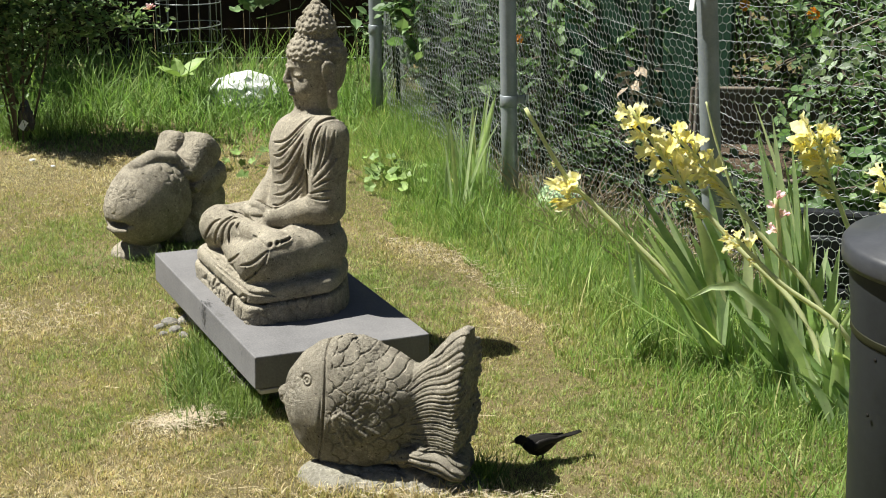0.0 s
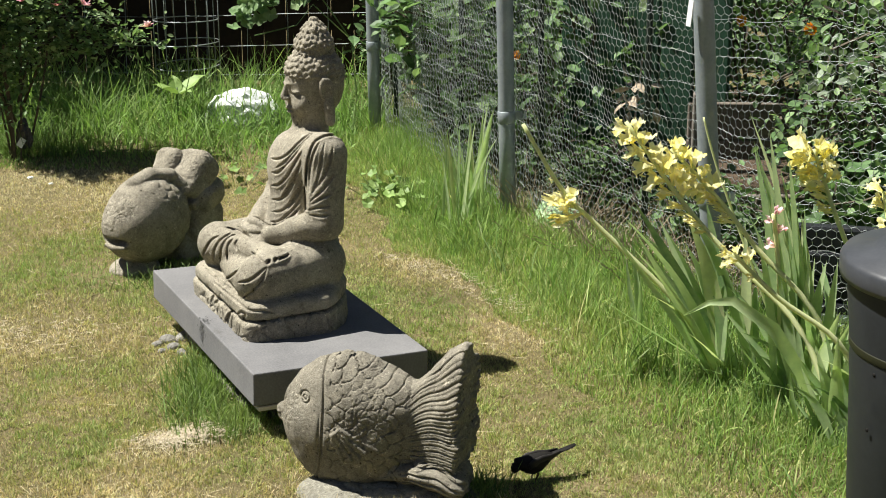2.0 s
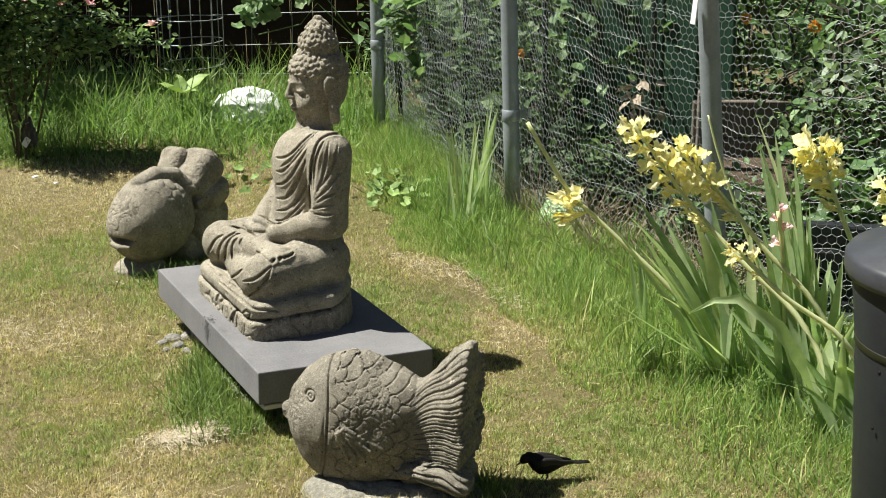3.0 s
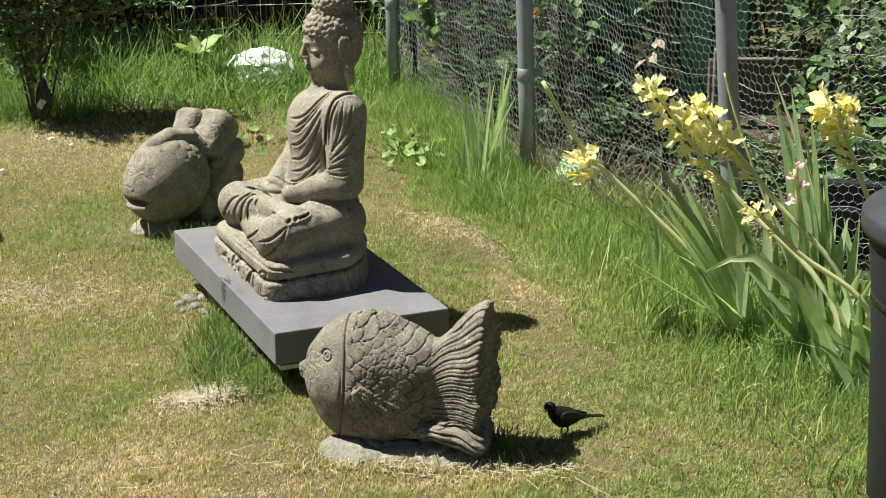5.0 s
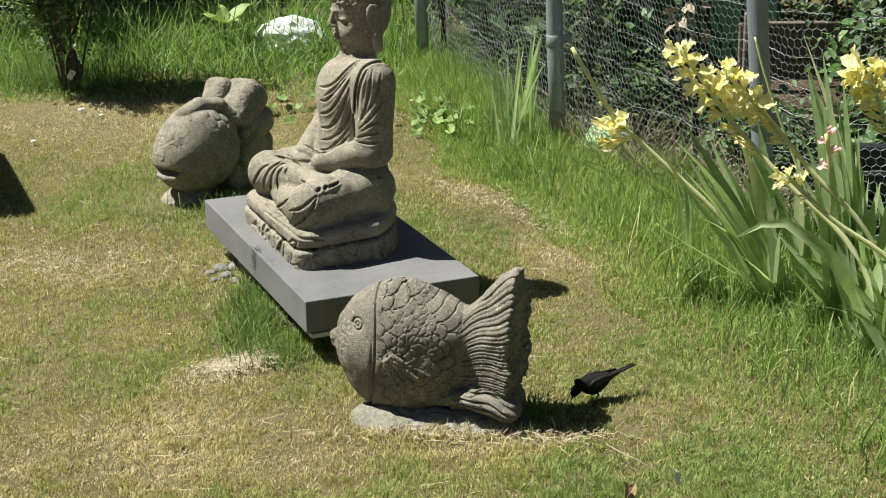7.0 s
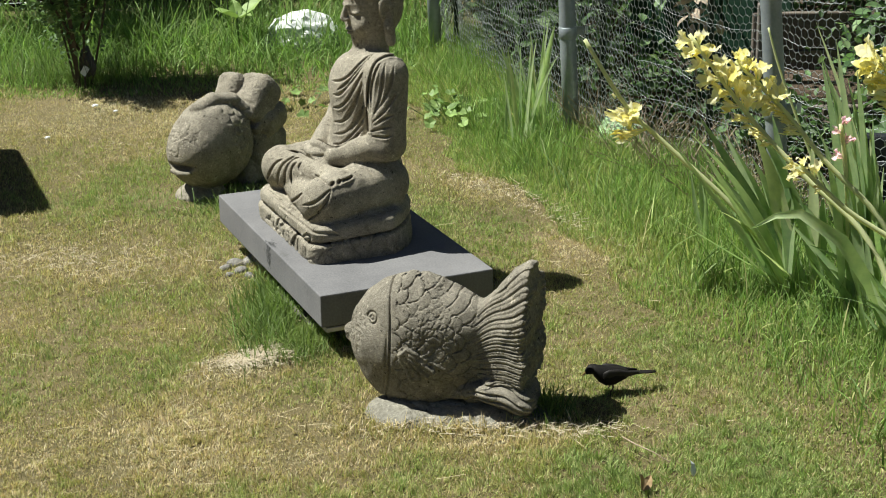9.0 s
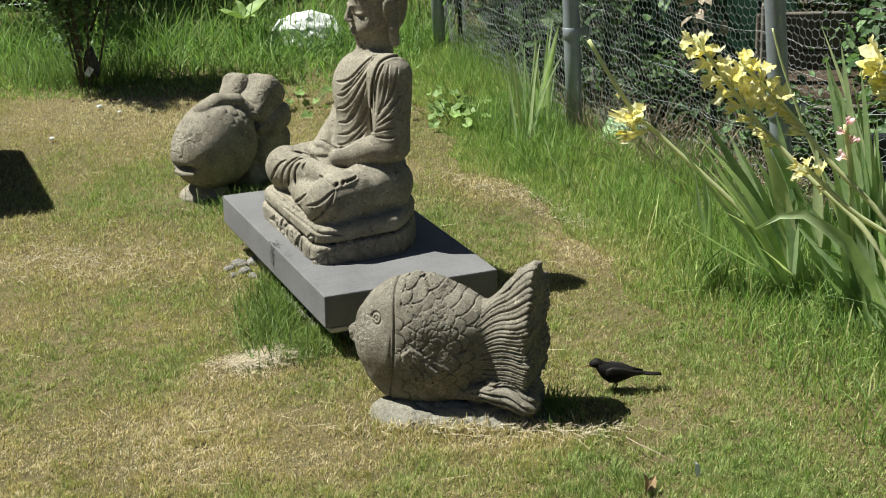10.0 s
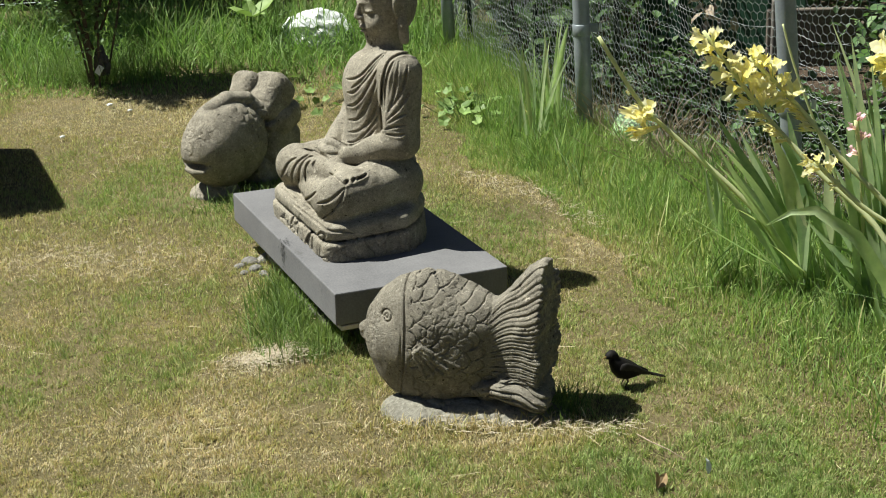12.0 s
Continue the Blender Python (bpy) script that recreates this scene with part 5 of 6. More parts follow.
gladiolus((1.29, 4.09), [(1.31, 4.25, 0.28), (1.240, 4.34, 0.47), (1.190, 4.37, 0.60), (1.140, 4.385, 0.735)], "gladiolus with an upright spike of ruffled yellow flowers", spike_of(0.62, 0.97, 15, 0.044, 0.054),
          [(1.24, 4.2, 0.45, 0.036), (1.33, 4.2, 0.40, 0.036), (1.20, 4.15, 0.33, 0.03)], None, 5)
gladiolus((1.17, 3.83), [(1.133, 3.847, 0.273), (0.942, 3.892, 0.425), (0.813, 3.912, 0.55)], "gladiolus with a few fading yellow flowers", [(0.80, 0.022), (0.86, 0.034), (0.92, 0.036), (0.96, 0.03), (0.99, 0.026)],
          [(1.05, 3.85, 0.26, 0.03), (1.25, 3.88, 0.27, 0.032), (0.98, 3.88, 0.18, 0.03), (1.10, 3.80, 0.34, 0.036), (1.20, 3.80, 0.36, 0.034), (1.08, 3.78, 0.16, 0.03), (1.30, 3.80, 0.32, 0.032)], None, 7)
gladiolus((1.04, 4.20), [(1.0, 4.12, 0.382), (0.963, 4.10, 0.61)], "gladiolus with small pink flowers", [(0.72, 0.026), (0.80, 0.028), (0.90, 0.024), (0.98, 0.02)], [(1.07, 4.45, 0.42, 0.03)], PINK, 8)
gladiolus((1.42, 4.10), [(1.40, 4.25, 0.3), (1.365, 4.385, 0.60)], "gladiolus with yellow flowers beside the dark bin", spike_of(0.78, 0.99, 5, 0.042, 0.038), [(1.36, 4.2, 0.4, 0.034)], None, 9)


droop = gladiolus((1.10, 3.98), None, "gladiolus with one broad drooping pale leaf", (), [(1.14, 3.98, 0.34, 0.034), (1.05, 4.0, 0.30, 0.03)], None, 15)
bend = [Vector((0, 0, 0)), Vector((-0.06, -0.03, 0.17)), Vector((-0.15, -0.03, 0.31)), Vector((-0.27, -0.03, 0.395)), Vector((-0.34, -0.03, 0.39)), Vector((-0.41, -0.03, 0.352))]
rows_of, faces_of = [], []
for k, (c, w) in enumerate(zip(bend, (0.010, 0.019, 0.020, 0.015, 0.009, 0.0012))):
    run = bend[min(k + 1, 5)] - bend[max(k - 1, 0)]
    over = run.cross(Vector((-0.45, -0.6, 0.65))).normalized() * w
    rows_of += [c - over, c + Vector((0.004, 0.006, -0.003)), c + over]
    faces_of += [(3 * k - 3 + i, 3 * k - 2 + i, 3 * k + 1 + i, 3 * k + i) for i in (0, 1)] if k else []
part("leaf", raw_mesh("leaf", rows_of, [i for f in faces_of for i in f], [4] * len(faces_of), SWORD, [0.72] * len(rows_of), True), None, droop, "broad drooping pale leaf")


def iris(x, y, n, ln, seed, label):
    rnd = np.random.RandomState(seed)
    th = thing("iris_clump", pose(x, y, 0), label, "iris leaves", "iris clumps")
    for k in range(n):
        b = (0.03 * rnd.normal(), 0.025 * rnd.normal(), -0.01)
        q = ln * rnd.uniform(0.55, 1.05)
        part("leaf", sword_mesh("leaf", [(b, (b[0] + q * 0.16 * rnd.normal(), b[1] + q * 0.12 * rnd.normal(), q), rnd.uniform(0.015, 0.024), rnd.uniform(-1.0, 0.2), rnd.uniform(-0.1, 0.15), rnd.uniform(0.5, 0.95))], SWORD), None, th)


iris(0.075, 5.95, 13, 0.52, 1, "clump of upright sword-shaped green leaves by the netting")
iris(0.15, 6.08, 15, 0.56, 2, "clump of upright sword-shaped green leaves by the netting")
iris(0.70, 4.75, 5, 0.36, 3, "clump of yellowing sword-shaped leaves by the netting")

# ---- bin ----


def bin_can():
    th = thing("dustbin", pose(1.20, 3.22, 0), "black plastic dustbin with lid and dented olive band", "dustbin")
    part("body", lathe_bm([(0.205, 0), (0.21, 0.01), (0.233, 0.46), (0.235, 0.47), (0.236, 0.52), (0.238, 0.535), (0.257, 0.70), (0.257, 0.715)], 56), BLACK_PLASTIC, th)
    part("band", lathe_bm([(0.2380, -0.010), (0.2400, -0.007), (0.2406, 0.007), (0.2400, 0.010)], 56), OLIVE_BAND, th, "dark olive band", pose(0, 0, 0.535))
    part("lid", lathe_bm([(0.25, 0.0), (0.272, -0.012), (0.275, 0.0), (0.275, 0.03), (0.266, 0.042), (0.2, 0.05), (0.19, 0.062), (0.1, 0.075), (0.02, 0.078)], 56), LID_PLASTIC, th, "dark grey domed lid", pose(0, 0, 0.71))
    for z, a in ((0.50, 205), (0.36, 203)):
        part("rivet_hole", lathe_bm([(0.0045, -0.001), (0.0045, 0.001), (0.0005, 0.0012)], 12), FEATHER, th, "", pose(0.236 * math.cos(radians(a)), 0.236 * math.sin(radians(a)), z, 0, 90, a))


bin_can()

# ---- raised beds ----


def black_edging():
    th = thing("raised_bed", pose(1.76, 4.73, 0, 0, 0, -14), "black plastic raised bed edging of stacked boards", "raised bed")
    for k in range(4):
        part("board", box_bm(1.3, 0.05, 0.085, 0.012, 2), BLACK_PLASTIC, th, "", pose(0, 0.006 * (k % 2), 0.05 + 0.09 * k))
    part("strip", box_bm(0.5, 0.02, 0.025, 0.004, 1), WHITE_PLASTIC, th, "white plastic strip", pose(-0.35, -0.06, 0.05))


def wood_bed():
    th = thing("raised_bed", pose(1.48, 6.30, 0, 0, 0, -2), "weathered dark wooden raised bed boards", "raised bed")
    for k in range(3):
        part("board", box_bm(0.80, 0.04, 0.16, 0.006, 2), DARK_BOARD, th, "", pose(0, 0, 0.09 + 0.165 * k))
    part("corner_stake", box_bm(0.05, 0.05, 0.56, 0.006, 2), GREY_WOOD, th, "", pose(-0.36, -0.047, 0.27))
    part("soil", box_bm(0.76, 0.5, 0.1, 0.02, 2), MULCH, th, "brown mulch", pose(0, 0.28, 0.42))
    step = thing("raised_bed", pose(1.50, 5.95, 0, 0, 0, -2), "low wooden bed heaped with brown wood-chip mulch", "raised bed")
    part("board", box_bm(0.80, 0.04, 0.24, 0.006, 2), DARK_BOARD, step, "", pose(0, -0.2, 0.11))
    part("mulch", box_bm(0.78, 0.42, 0.25, 0.05, 3), MULCH, step, "brown wood-chip mulch", pose(0, 0.04, 0.155))


black_edging()
wood_bed()
th = thing("mulch_bed", pose(1.80, 5.80, 0), "brown wood-chip mulch between the beds", "mulch", "", "stuff")
part("mulch", box_bm(1.5, 0.9, 0.05, 0.02, 2), MULCH, th, "", pose(0, 0, 0.012))


def compost_bin():
    th = thing("compost_bin", pose(0.92, 6.55, 0, 0, 0, -32), "dark green plastic compost bin behind the netting", "compost bin")
    for k in range(5):
        part("panel", box_bm(0.155, 0.03, 1.15, 0.008, 2), DARK_GREEN, th, "", pose(-0.34 + 0.165 * k, 0, 0.575))
    part("side_panel", box_bm(0.03, 0.6, 1.13, 0.008, 2), DARK_GREEN, th, "", pose(-0.40, 0.31, 0.565))
    part("rim", box_bm(0.88, 0.05, 0.05, 0.01, 2), DARK_GREEN, th, "", pose(0, 0, 1.175))


DARK_GREEN = simple_material("dark_green_plastic", (0.008, 0.03, 0.018), (0.016, 0.055, 0.03), 12, 0.5, 0, 0.4, 0.2, 0.002)
compost_bin()


# ---- small things ----


TAN_LEAF = simple_material("tan_leaf", (0.30, 0.20, 0.10), (0.45, 0.32, 0.18), 40, 0.8)


def tube_bm_mesh(points, r):
    me = bpy.data.meshes.new("twig")
    bm = tube_bm(points, [r, r * 0.9, r * 0.8, r * 0.5], 6)
    bm.to_mesh(me)
    bm.free()
    me.materials.append(DRY_STEM)
    return me


def crumpled(name, size, mat, m, label, category, seed, amp=0.12):
    bm = bmesh.new()
    bmesh.ops.create_icosphere(bm, subdivisions=4, radius=0.5)
    for v in bm.verts:
        p = v.co.copy()
        r = 1 + amp * (noise.noise(p * 4 + Vector((seed, 0, 0))) + 0.7 * noise.noise(p * 9 + Vector((0, seed, 0))))
        v.co = Vector((p.x * size[0], p.y * size[1], max(-0.28, p.z) * size[2])) * r
    th = thing(name, m, label, category)
    part("film", bm, mat, th)
    return th


bag = crumpled("plastic_bag", (0.44, 0.28, 0.32), WHITE_PLASTIC, pose(-1.13, 8.2, 0.05), "crumpled white plastic bag lying in tall grass", "plastic bag", 3, 0.16)
part("print_mark", box_bm(0.07, 0.01, 0.05, 0.003, 1), PRINT_GREY, bag, "grey printed patch", pose(-0.0, -0.115, 0.06, -25, 0, 4))
crumpled("green_bag", (0.22, 0.16, 0.22), GREEN_PLASTIC, pose(0.50, 5.95, 0.055), "crumpled light green plastic bag under the netting", "plastic bag", 5, 0.16)
wrap = crumpled("plant_label", (0.08, 0.05, 0.18), BLACK_FILM, pose(-2.13, 7.36, 0.12), "crumpled black and white plastic plant wrapper", "wrapper", 8, 0.25)
part("label_panel", box_bm(0.034, 0.006, 0.05, 0.002, 2), WHITE_PLASTIC, wrap, "white printed panel", pose(-0.010, -0.026, -0.02, -12, 32, -20))
th = thing("dry_leaf", pose(0.308, 3.075, 0.012, 20, 0, 30), "curled dry tan leaf standing on the lawn", "dry leaf")
for k, (yaw, p, r) in enumerate(((20, 70, 0.05), (-60, 35, 0.045))):
    part("blade", scatter("blade", oval_leaf(), [(0, 0, 0)], np.array([r]), np.array([radians(yaw)]), np.array([radians(p)]), np.array([0.3]), np.array([0.5]), TAN_LEAF), None, th)
for x, y, r in ((-1.99, 6.92, 0.014), (-1.86, 6.80, 0.010), (-2.06, 6.35, 0.011)):
    crumpled("paper_scrap", (2 * r, 1.6 * r, r), WHITE_PLASTIC, pose(x, y, 0.02, 0, 0, 40 * r), "small white paper scrap on dry grass", "paper scrap", 11, 0.4)
th = thing("feather", pose(0.437, 3.15, 0.0, 0, 8, 20), "small white feather stuck in the grass", "feather")
part("vane", scatter("vane", oval_leaf(), [(0, 0, 0.005)], np.array([0.042]), np.array([0.3]), np.array([1.2]), np.array([0.2]), np.array([0.5]), WHITE_PLASTIC), None, th)
tagged(new("twig", tube_bm_mesh([(0.28, 3.32, 0.03), (0.31, 3.27, 0.034), (0.35, 3.235, 0.03), (0.385, 3.19, 0.026)], 0.0018)), "thin pale dry twig lying on the lawn", "twig")


def weed():
    th = thing("broadleaf_weed", pose(-1.47, 8.1, 0), "young broad-leaved weed with pale green pointed leaves", "weed")
    part("stem", tube_bm([(0, 0, 0), (0.0, 0, 0.15), (0.0, 0, 0.24)], 0.006, 6), SWORD, th)
    for yaw, p, ln in ((-1.0, 0.55, 0.20), (1.2, 0.35, 0.17), (0.4, 0.9, 0.13), (2.6, 0.5, 0.14), (-2.3, 0.3, 0.13)):
        part("leaf", scatter("leaf", oval_leaf(), [(0, 0, 0.20)], np.array([ln]), np.array([yaw]), np.array([p]), np.array([0.1]), np.array([0.95]), PALEGREEN), None, th)


PALEGREEN = leafy("fresh_leaf", (0.0, (0.12, 0.22, 0.055)), (1.0, (0.26, 0.37, 0.11)))
weed()


def clover(x, y, n, seed):
    rnd = np.random.RandomState(seed)
    th = thing("creeping_weed", pose(x, y, 0), "low creeping weed with round green leaves", "weed", "creeping weeds")
    pos = np.stack((rnd.normal(0, 0.09, n), rnd.normal(0, 0.14, n), rnd.uniform(0.025, 0.085, n)), 1)
    tagged(part("stem_growth", wires("stem_growth", pos * (0.6, 0.6, 0), pos, 0.002, SWORD), None, th), kind="stuff")
    part("foliage", scatter("foliage", lobed_leaf(), pos, rnd.uniform(0.03, 0.065, n), rnd.uniform(0, math.tau, n), rnd.normal(-0.35, 0.35, n), rnd.normal(0, 0.35, n), rnd.uniform(0.2, 1, n), PALEGREEN), None, th)


clover(-0.22, 6.60, 70, 4)
clover(-0.98, 6.85, 14, 6)


def dry_tangle():
    rnd = np.random.RandomState(12)
    a, b = [], []
    for k in range(750):
        s0 = rnd.uniform(2.5, 3.9)
        base, nrm, _ = along(NET, np.array([s0]))
        p = np.array([base[0, 0] - nrm[0, 0] * rnd.uniform(-0.15, 0.12), base[0, 1] - nrm[0, 1] * rnd.uniform(-0.15, 0.12), 0.0])
        d = np.array([rnd.normal(0, 0.5), rnd.normal(0, 0.5), abs(rnd.normal(0.5, 0.4))])
        ln = rnd.uniform(0.08, 0.34)
        q = p + np.linspace(0, 1, 5)[:, None] * d / np.linalg.norm(d) * ln + rnd.normal(0, 0.012, (5, 3))
        q[:, 2] = np.abs(q[:, 2])
        a.append(q[:-1])
        b.append(q[1:])
    tagged(new("dry_stems", wires("dry_stems", np.concatenate(a), np.concatenate(b), 0.0016, DRY_STEM)), "tangle of dry brown dead stems under the netting", "dry stems", "", "stuff")


dry_tangle()


# Unseen box, added and turned only to throw the shadow on the left lawn.
def planter():
    th = thing("planter", pose(-2.75, 5.72, 0, 0, 0, 25), "out-of-view block added to cast a shadow on the lawn's left", "planter")
    part("shade_block", box_bm(0.7, 1.0, 0.9, 0.05, 3), BLACK_PLASTIC, th, "", pose(0, 0, 0.45))


planter()

# ---- grass ----


def blades(name, pos, height, width, lean, tint, label, rows=3, seed=1, mat=None, way=None):
    """Grass blades that arch over, joined in one mesh; rows: points along a blade."""
    rnd = np.random.RandomState(seed)
    n = len(pos)
    face = rnd.uniform(0, math.tau, n)
    dirn = rnd.uniform(0, math.tau, n) if way is None else way + rnd.normal(0, 0.7, n)
    u = np.stack((np.cos(face), np.sin(face), 0 * face), 1)
    w = np.stack((np.cos(dirn), np.sin(dirn), 0 * dirn), 1)
    up = np.array((0, 0, 1.0))
    base = np.concatenate((pos, np.full((n, 1), -0.002)), 1)
    ht, wd, ln = height[:, None], width[:, None], lean[:, None]
    pts = []
    for i in range(rows):
        t = i / (rows - 1)
        c = base + up * ht * t * (1 - 0.85 * ln ** 2 * t) + w * ht * ln * t ** (1.0 + 0.5 * (rows > 3))
        if i < rows - 1:
            half = 0.5 * wd * (1 - 0.55 * t ** 2)
            pts += [c - u * half, c + u * half]
        else:
            pts.append(c)
    V = np.stack(pts, 1).reshape(-1, 3)
    k = 2 * rows - 1
    loop, sizes = [], []
    for i in range(rows - 2):
        loop += [2 * i, 2 * i + 1, 2 * i + 3, 2 * i + 2]
        sizes.append(4)
    loop += [k - 3, k - 2, k - 1]
    sizes.append(3)
    loops = (np.arange(n)[:, None] * k + np.array(loop)[None]).ravel()
    me = raw_mesh(name, V, loops, np.tile(sizes, n), mat or GRASS, np.repeat(tint, k), False)
    return tagged(new(name, me), label, "grass", "", "stuff")


def field(x, y, rnd_seed, scale):
    """Smooth random patches between about -1 and 1."""
    r = np.random.RandomState(rnd_seed)
    v = 0
    for k in range(6):
        a, p = r.uniform(0, math.tau), r.uniform(0, math.tau)
        f = scale * r.uniform(0.6, 1.8)
        v = v + np.sin(f * (x * math.cos(a) + y * math.sin(a)) + p)
    return v / 3.0


def tufts(x, y, size, seed):
    """One random value from 0 to 1 for each uneven cell of about that size."""
    u = x / size + 0.45 * np.sin(2.3 * y / size + seed) + 0.3 * np.sin(5.1 * y / size)
    v = y / size + 0.45 * np.sin(2.9 * x / size + 2 * seed) + 0.3 * np.sin(4.3 * x / size)
    return np.abs(np.sin(np.floor(u) * 127.1 + np.floor(v) * 311.7 + seed * 74.7) * 43758.5) % 1.0


def blob(x, y, c, r, rot=0.0):
    ca, sa = math.cos(radians(rot)), math.sin(radians(rot))
    u, v = (ca * (x - c[0]) + sa * (y - c[1])) / r[0], (-sa * (x - c[0]) + ca * (y - c[1])) / r[1]
    return np.exp(-(u * u + v * v))


# edge of the mown lawn towards the netting, as x for a given y
EDGE_Y = [2.5, 3.4, 3.9, 4.3, 4.8, 5.2, 5.6, 5.9, 6.4, 6.8, 7.2]
EDGE_X = [0.95, 0.75, 0.60, 0.47, 0.36, 0.22, 0.04, -0.12, -0.25, -0.33, -0.5]


def greenness(x, y):
    g = 0.585 + 0.18 * np.clip(x + 0.2, -0.3, 0.8) + 0.16 * np.clip((y - 4.1) / 1.0, 0, 1) + 0.11 * field(x, y, 1, 2.2) + 0.10 * field(x, y, 2, 6.0) + 0.11 * field(x, y, 4, 17)
    for c, r, rot, a in (((-0.74, 3.86), (0.15, 0.09), 15, -0.8), ((-0.02, 5.42), (0.40, 0.12), -40, -0.7), ((0.24, 4.85), (0.10, 0.36), 22, -0.55),
                         ((-1.45, 4.75), (0.55, 0.24), 0, -0.45), ((-0.72, 3.50), (0.40, 0.12), 0, -0.32), ((-0.1, 3.36), (0.40, 0.07), 0, -0.32), ((0.45, 3.55), (0.14, 0.14), 0, -0.15), ((0.28, 3.9), (0.35, 0.4), 0, 0.16),
                         ((-1.6, 6.5), (1.0, 0.35), 0, -0.45), ((-1.5, 5.45), (0.45, 0.25), 0, 0.16), ((0.85, 3.3), (0.55, 0.6), 0, 0.42), ((-0.95, 3.25), (0.5, 0.35), 0, -0.22), ((-1.5, 7.15), (0.9, 0.3), 0, -0.2), ((0.1, 4.6), (0.3, 0.4), 0, -0.16), ((-0.62, 3.28), (0.32, 0.09), 0, -0.35), ((-1.0, 4.4), (0.3, 0.25), 0, 0.12), ((-1.2, 5.2), (0.6, 0.4), 0, 0.18), ((-0.3, 5.0), (0.3, 0.3), 0, 0.12),
                         ((-0.5, 3.05), (0.8, 0.2), 0, -0.06), ((-1.1, 3.8), (0.3, 0.15), 0, 0.12), ((-0.35, 5.9), (0.3, 0.25), 0, -0.15), ((-2.0, 7.0), (0.7, 0.4), 0, -0.5), ((0.62, 3.6), (0.10, 0.12), 0, -0.2)):
        g = g + a * blob(x, y, c, r, rot)
    return g


def lawn():
    rnd = np.random.RandomState(31)
    n = 760000
    y = 2.95 + 4.7 * rnd.uniform(0, 1, n) ** 1.25
    x = rnd.uniform(-0.42, 0.32, n) * y
    edge = np.interp(y, EDGE_Y, EDGE_X)
    keep = (x < edge + 0.05 * rnd.normal(size=n)) & (y < 7.3 + 0.2 * rnd.normal(size=n))
    x, y = x[keep], y[keep]
    g = greenness(x, y)
    tuft = 0.5 * field(x, y, 21, 42) + 0.4 * field(x, y, 22, 85) + 1.5 * (tufts(x, y, 0.024, 1) - 0.5) + 1.1 * (tufts(x, y, 0.045, 2) - 0.5)
    dens = np.clip(0.70 + 0.3 * field(x, y, 7, 9) + 0.32 * tuft, 0.2, 1)
    k = rnd.uniform(size=len(x)) < dens
    x, y, g, tuft = x[k], y[k], g[k], tuft[k]
    n = len(x)
    tint = np.clip(g + 0.11 * tuft + 0.18 * rnd.normal(size=n) - 0.30 * (rnd.uniform(size=n) < 0.12), 0, 1)
    h = (0.010 + 0.011 * rnd.uniform(size=n) + 0.009 * np.clip(g, 0, 1)) * (0.9 + 0.25 * field(x, y, 3, 8) + 0.28 * tuft)
    h = np.maximum(h, 0.010)
    blades("lawn_grass", np.stack((x, y), 1), h, rnd.uniform(0.0014, 0.0030, n), np.clip(rnd.beta(2, 1.6, n) + 0.1 * (g < 0.3), 0, 0.97), tint, "short mown lawn, patchy green and straw-dry", 3, 32, None, math.tau * tufts(x, y, 0.024, 3))


lawn()


def outer_lawn():
    rnd = np.random.RandomState(35)
    n = 150000
    x, y = rnd.uniform(-5.5, 4.5, n), rnd.uniform(-3.0, 9.0, n)
    seen = (y > 2.9) & (x > -0.42 * y - 0.05) & (x < 0.34 * y + 0.1)
    garden = (x > 0.7) & (y > 4.2)
    k = ~seen & ~garden
    x, y = x[k], y[k]
    n = len(x)
    tint = np.clip(0.55 + 0.17 * field(x, y, 1, 2.2) + 0.15 * field(x, y, 2, 6.0) + 0.2 * rnd.normal(size=n), 0, 1)
    blades("lawn_grass", np.stack((x, y), 1), rnd.uniform(0.02, 0.045, n), rnd.uniform(0.005, 0.010, n), np.clip(rnd.beta(2, 1.4, n), 0, 0.97), tint, "short mown lawn, patchy green and straw-dry", 3, 36)


outer_lawn()


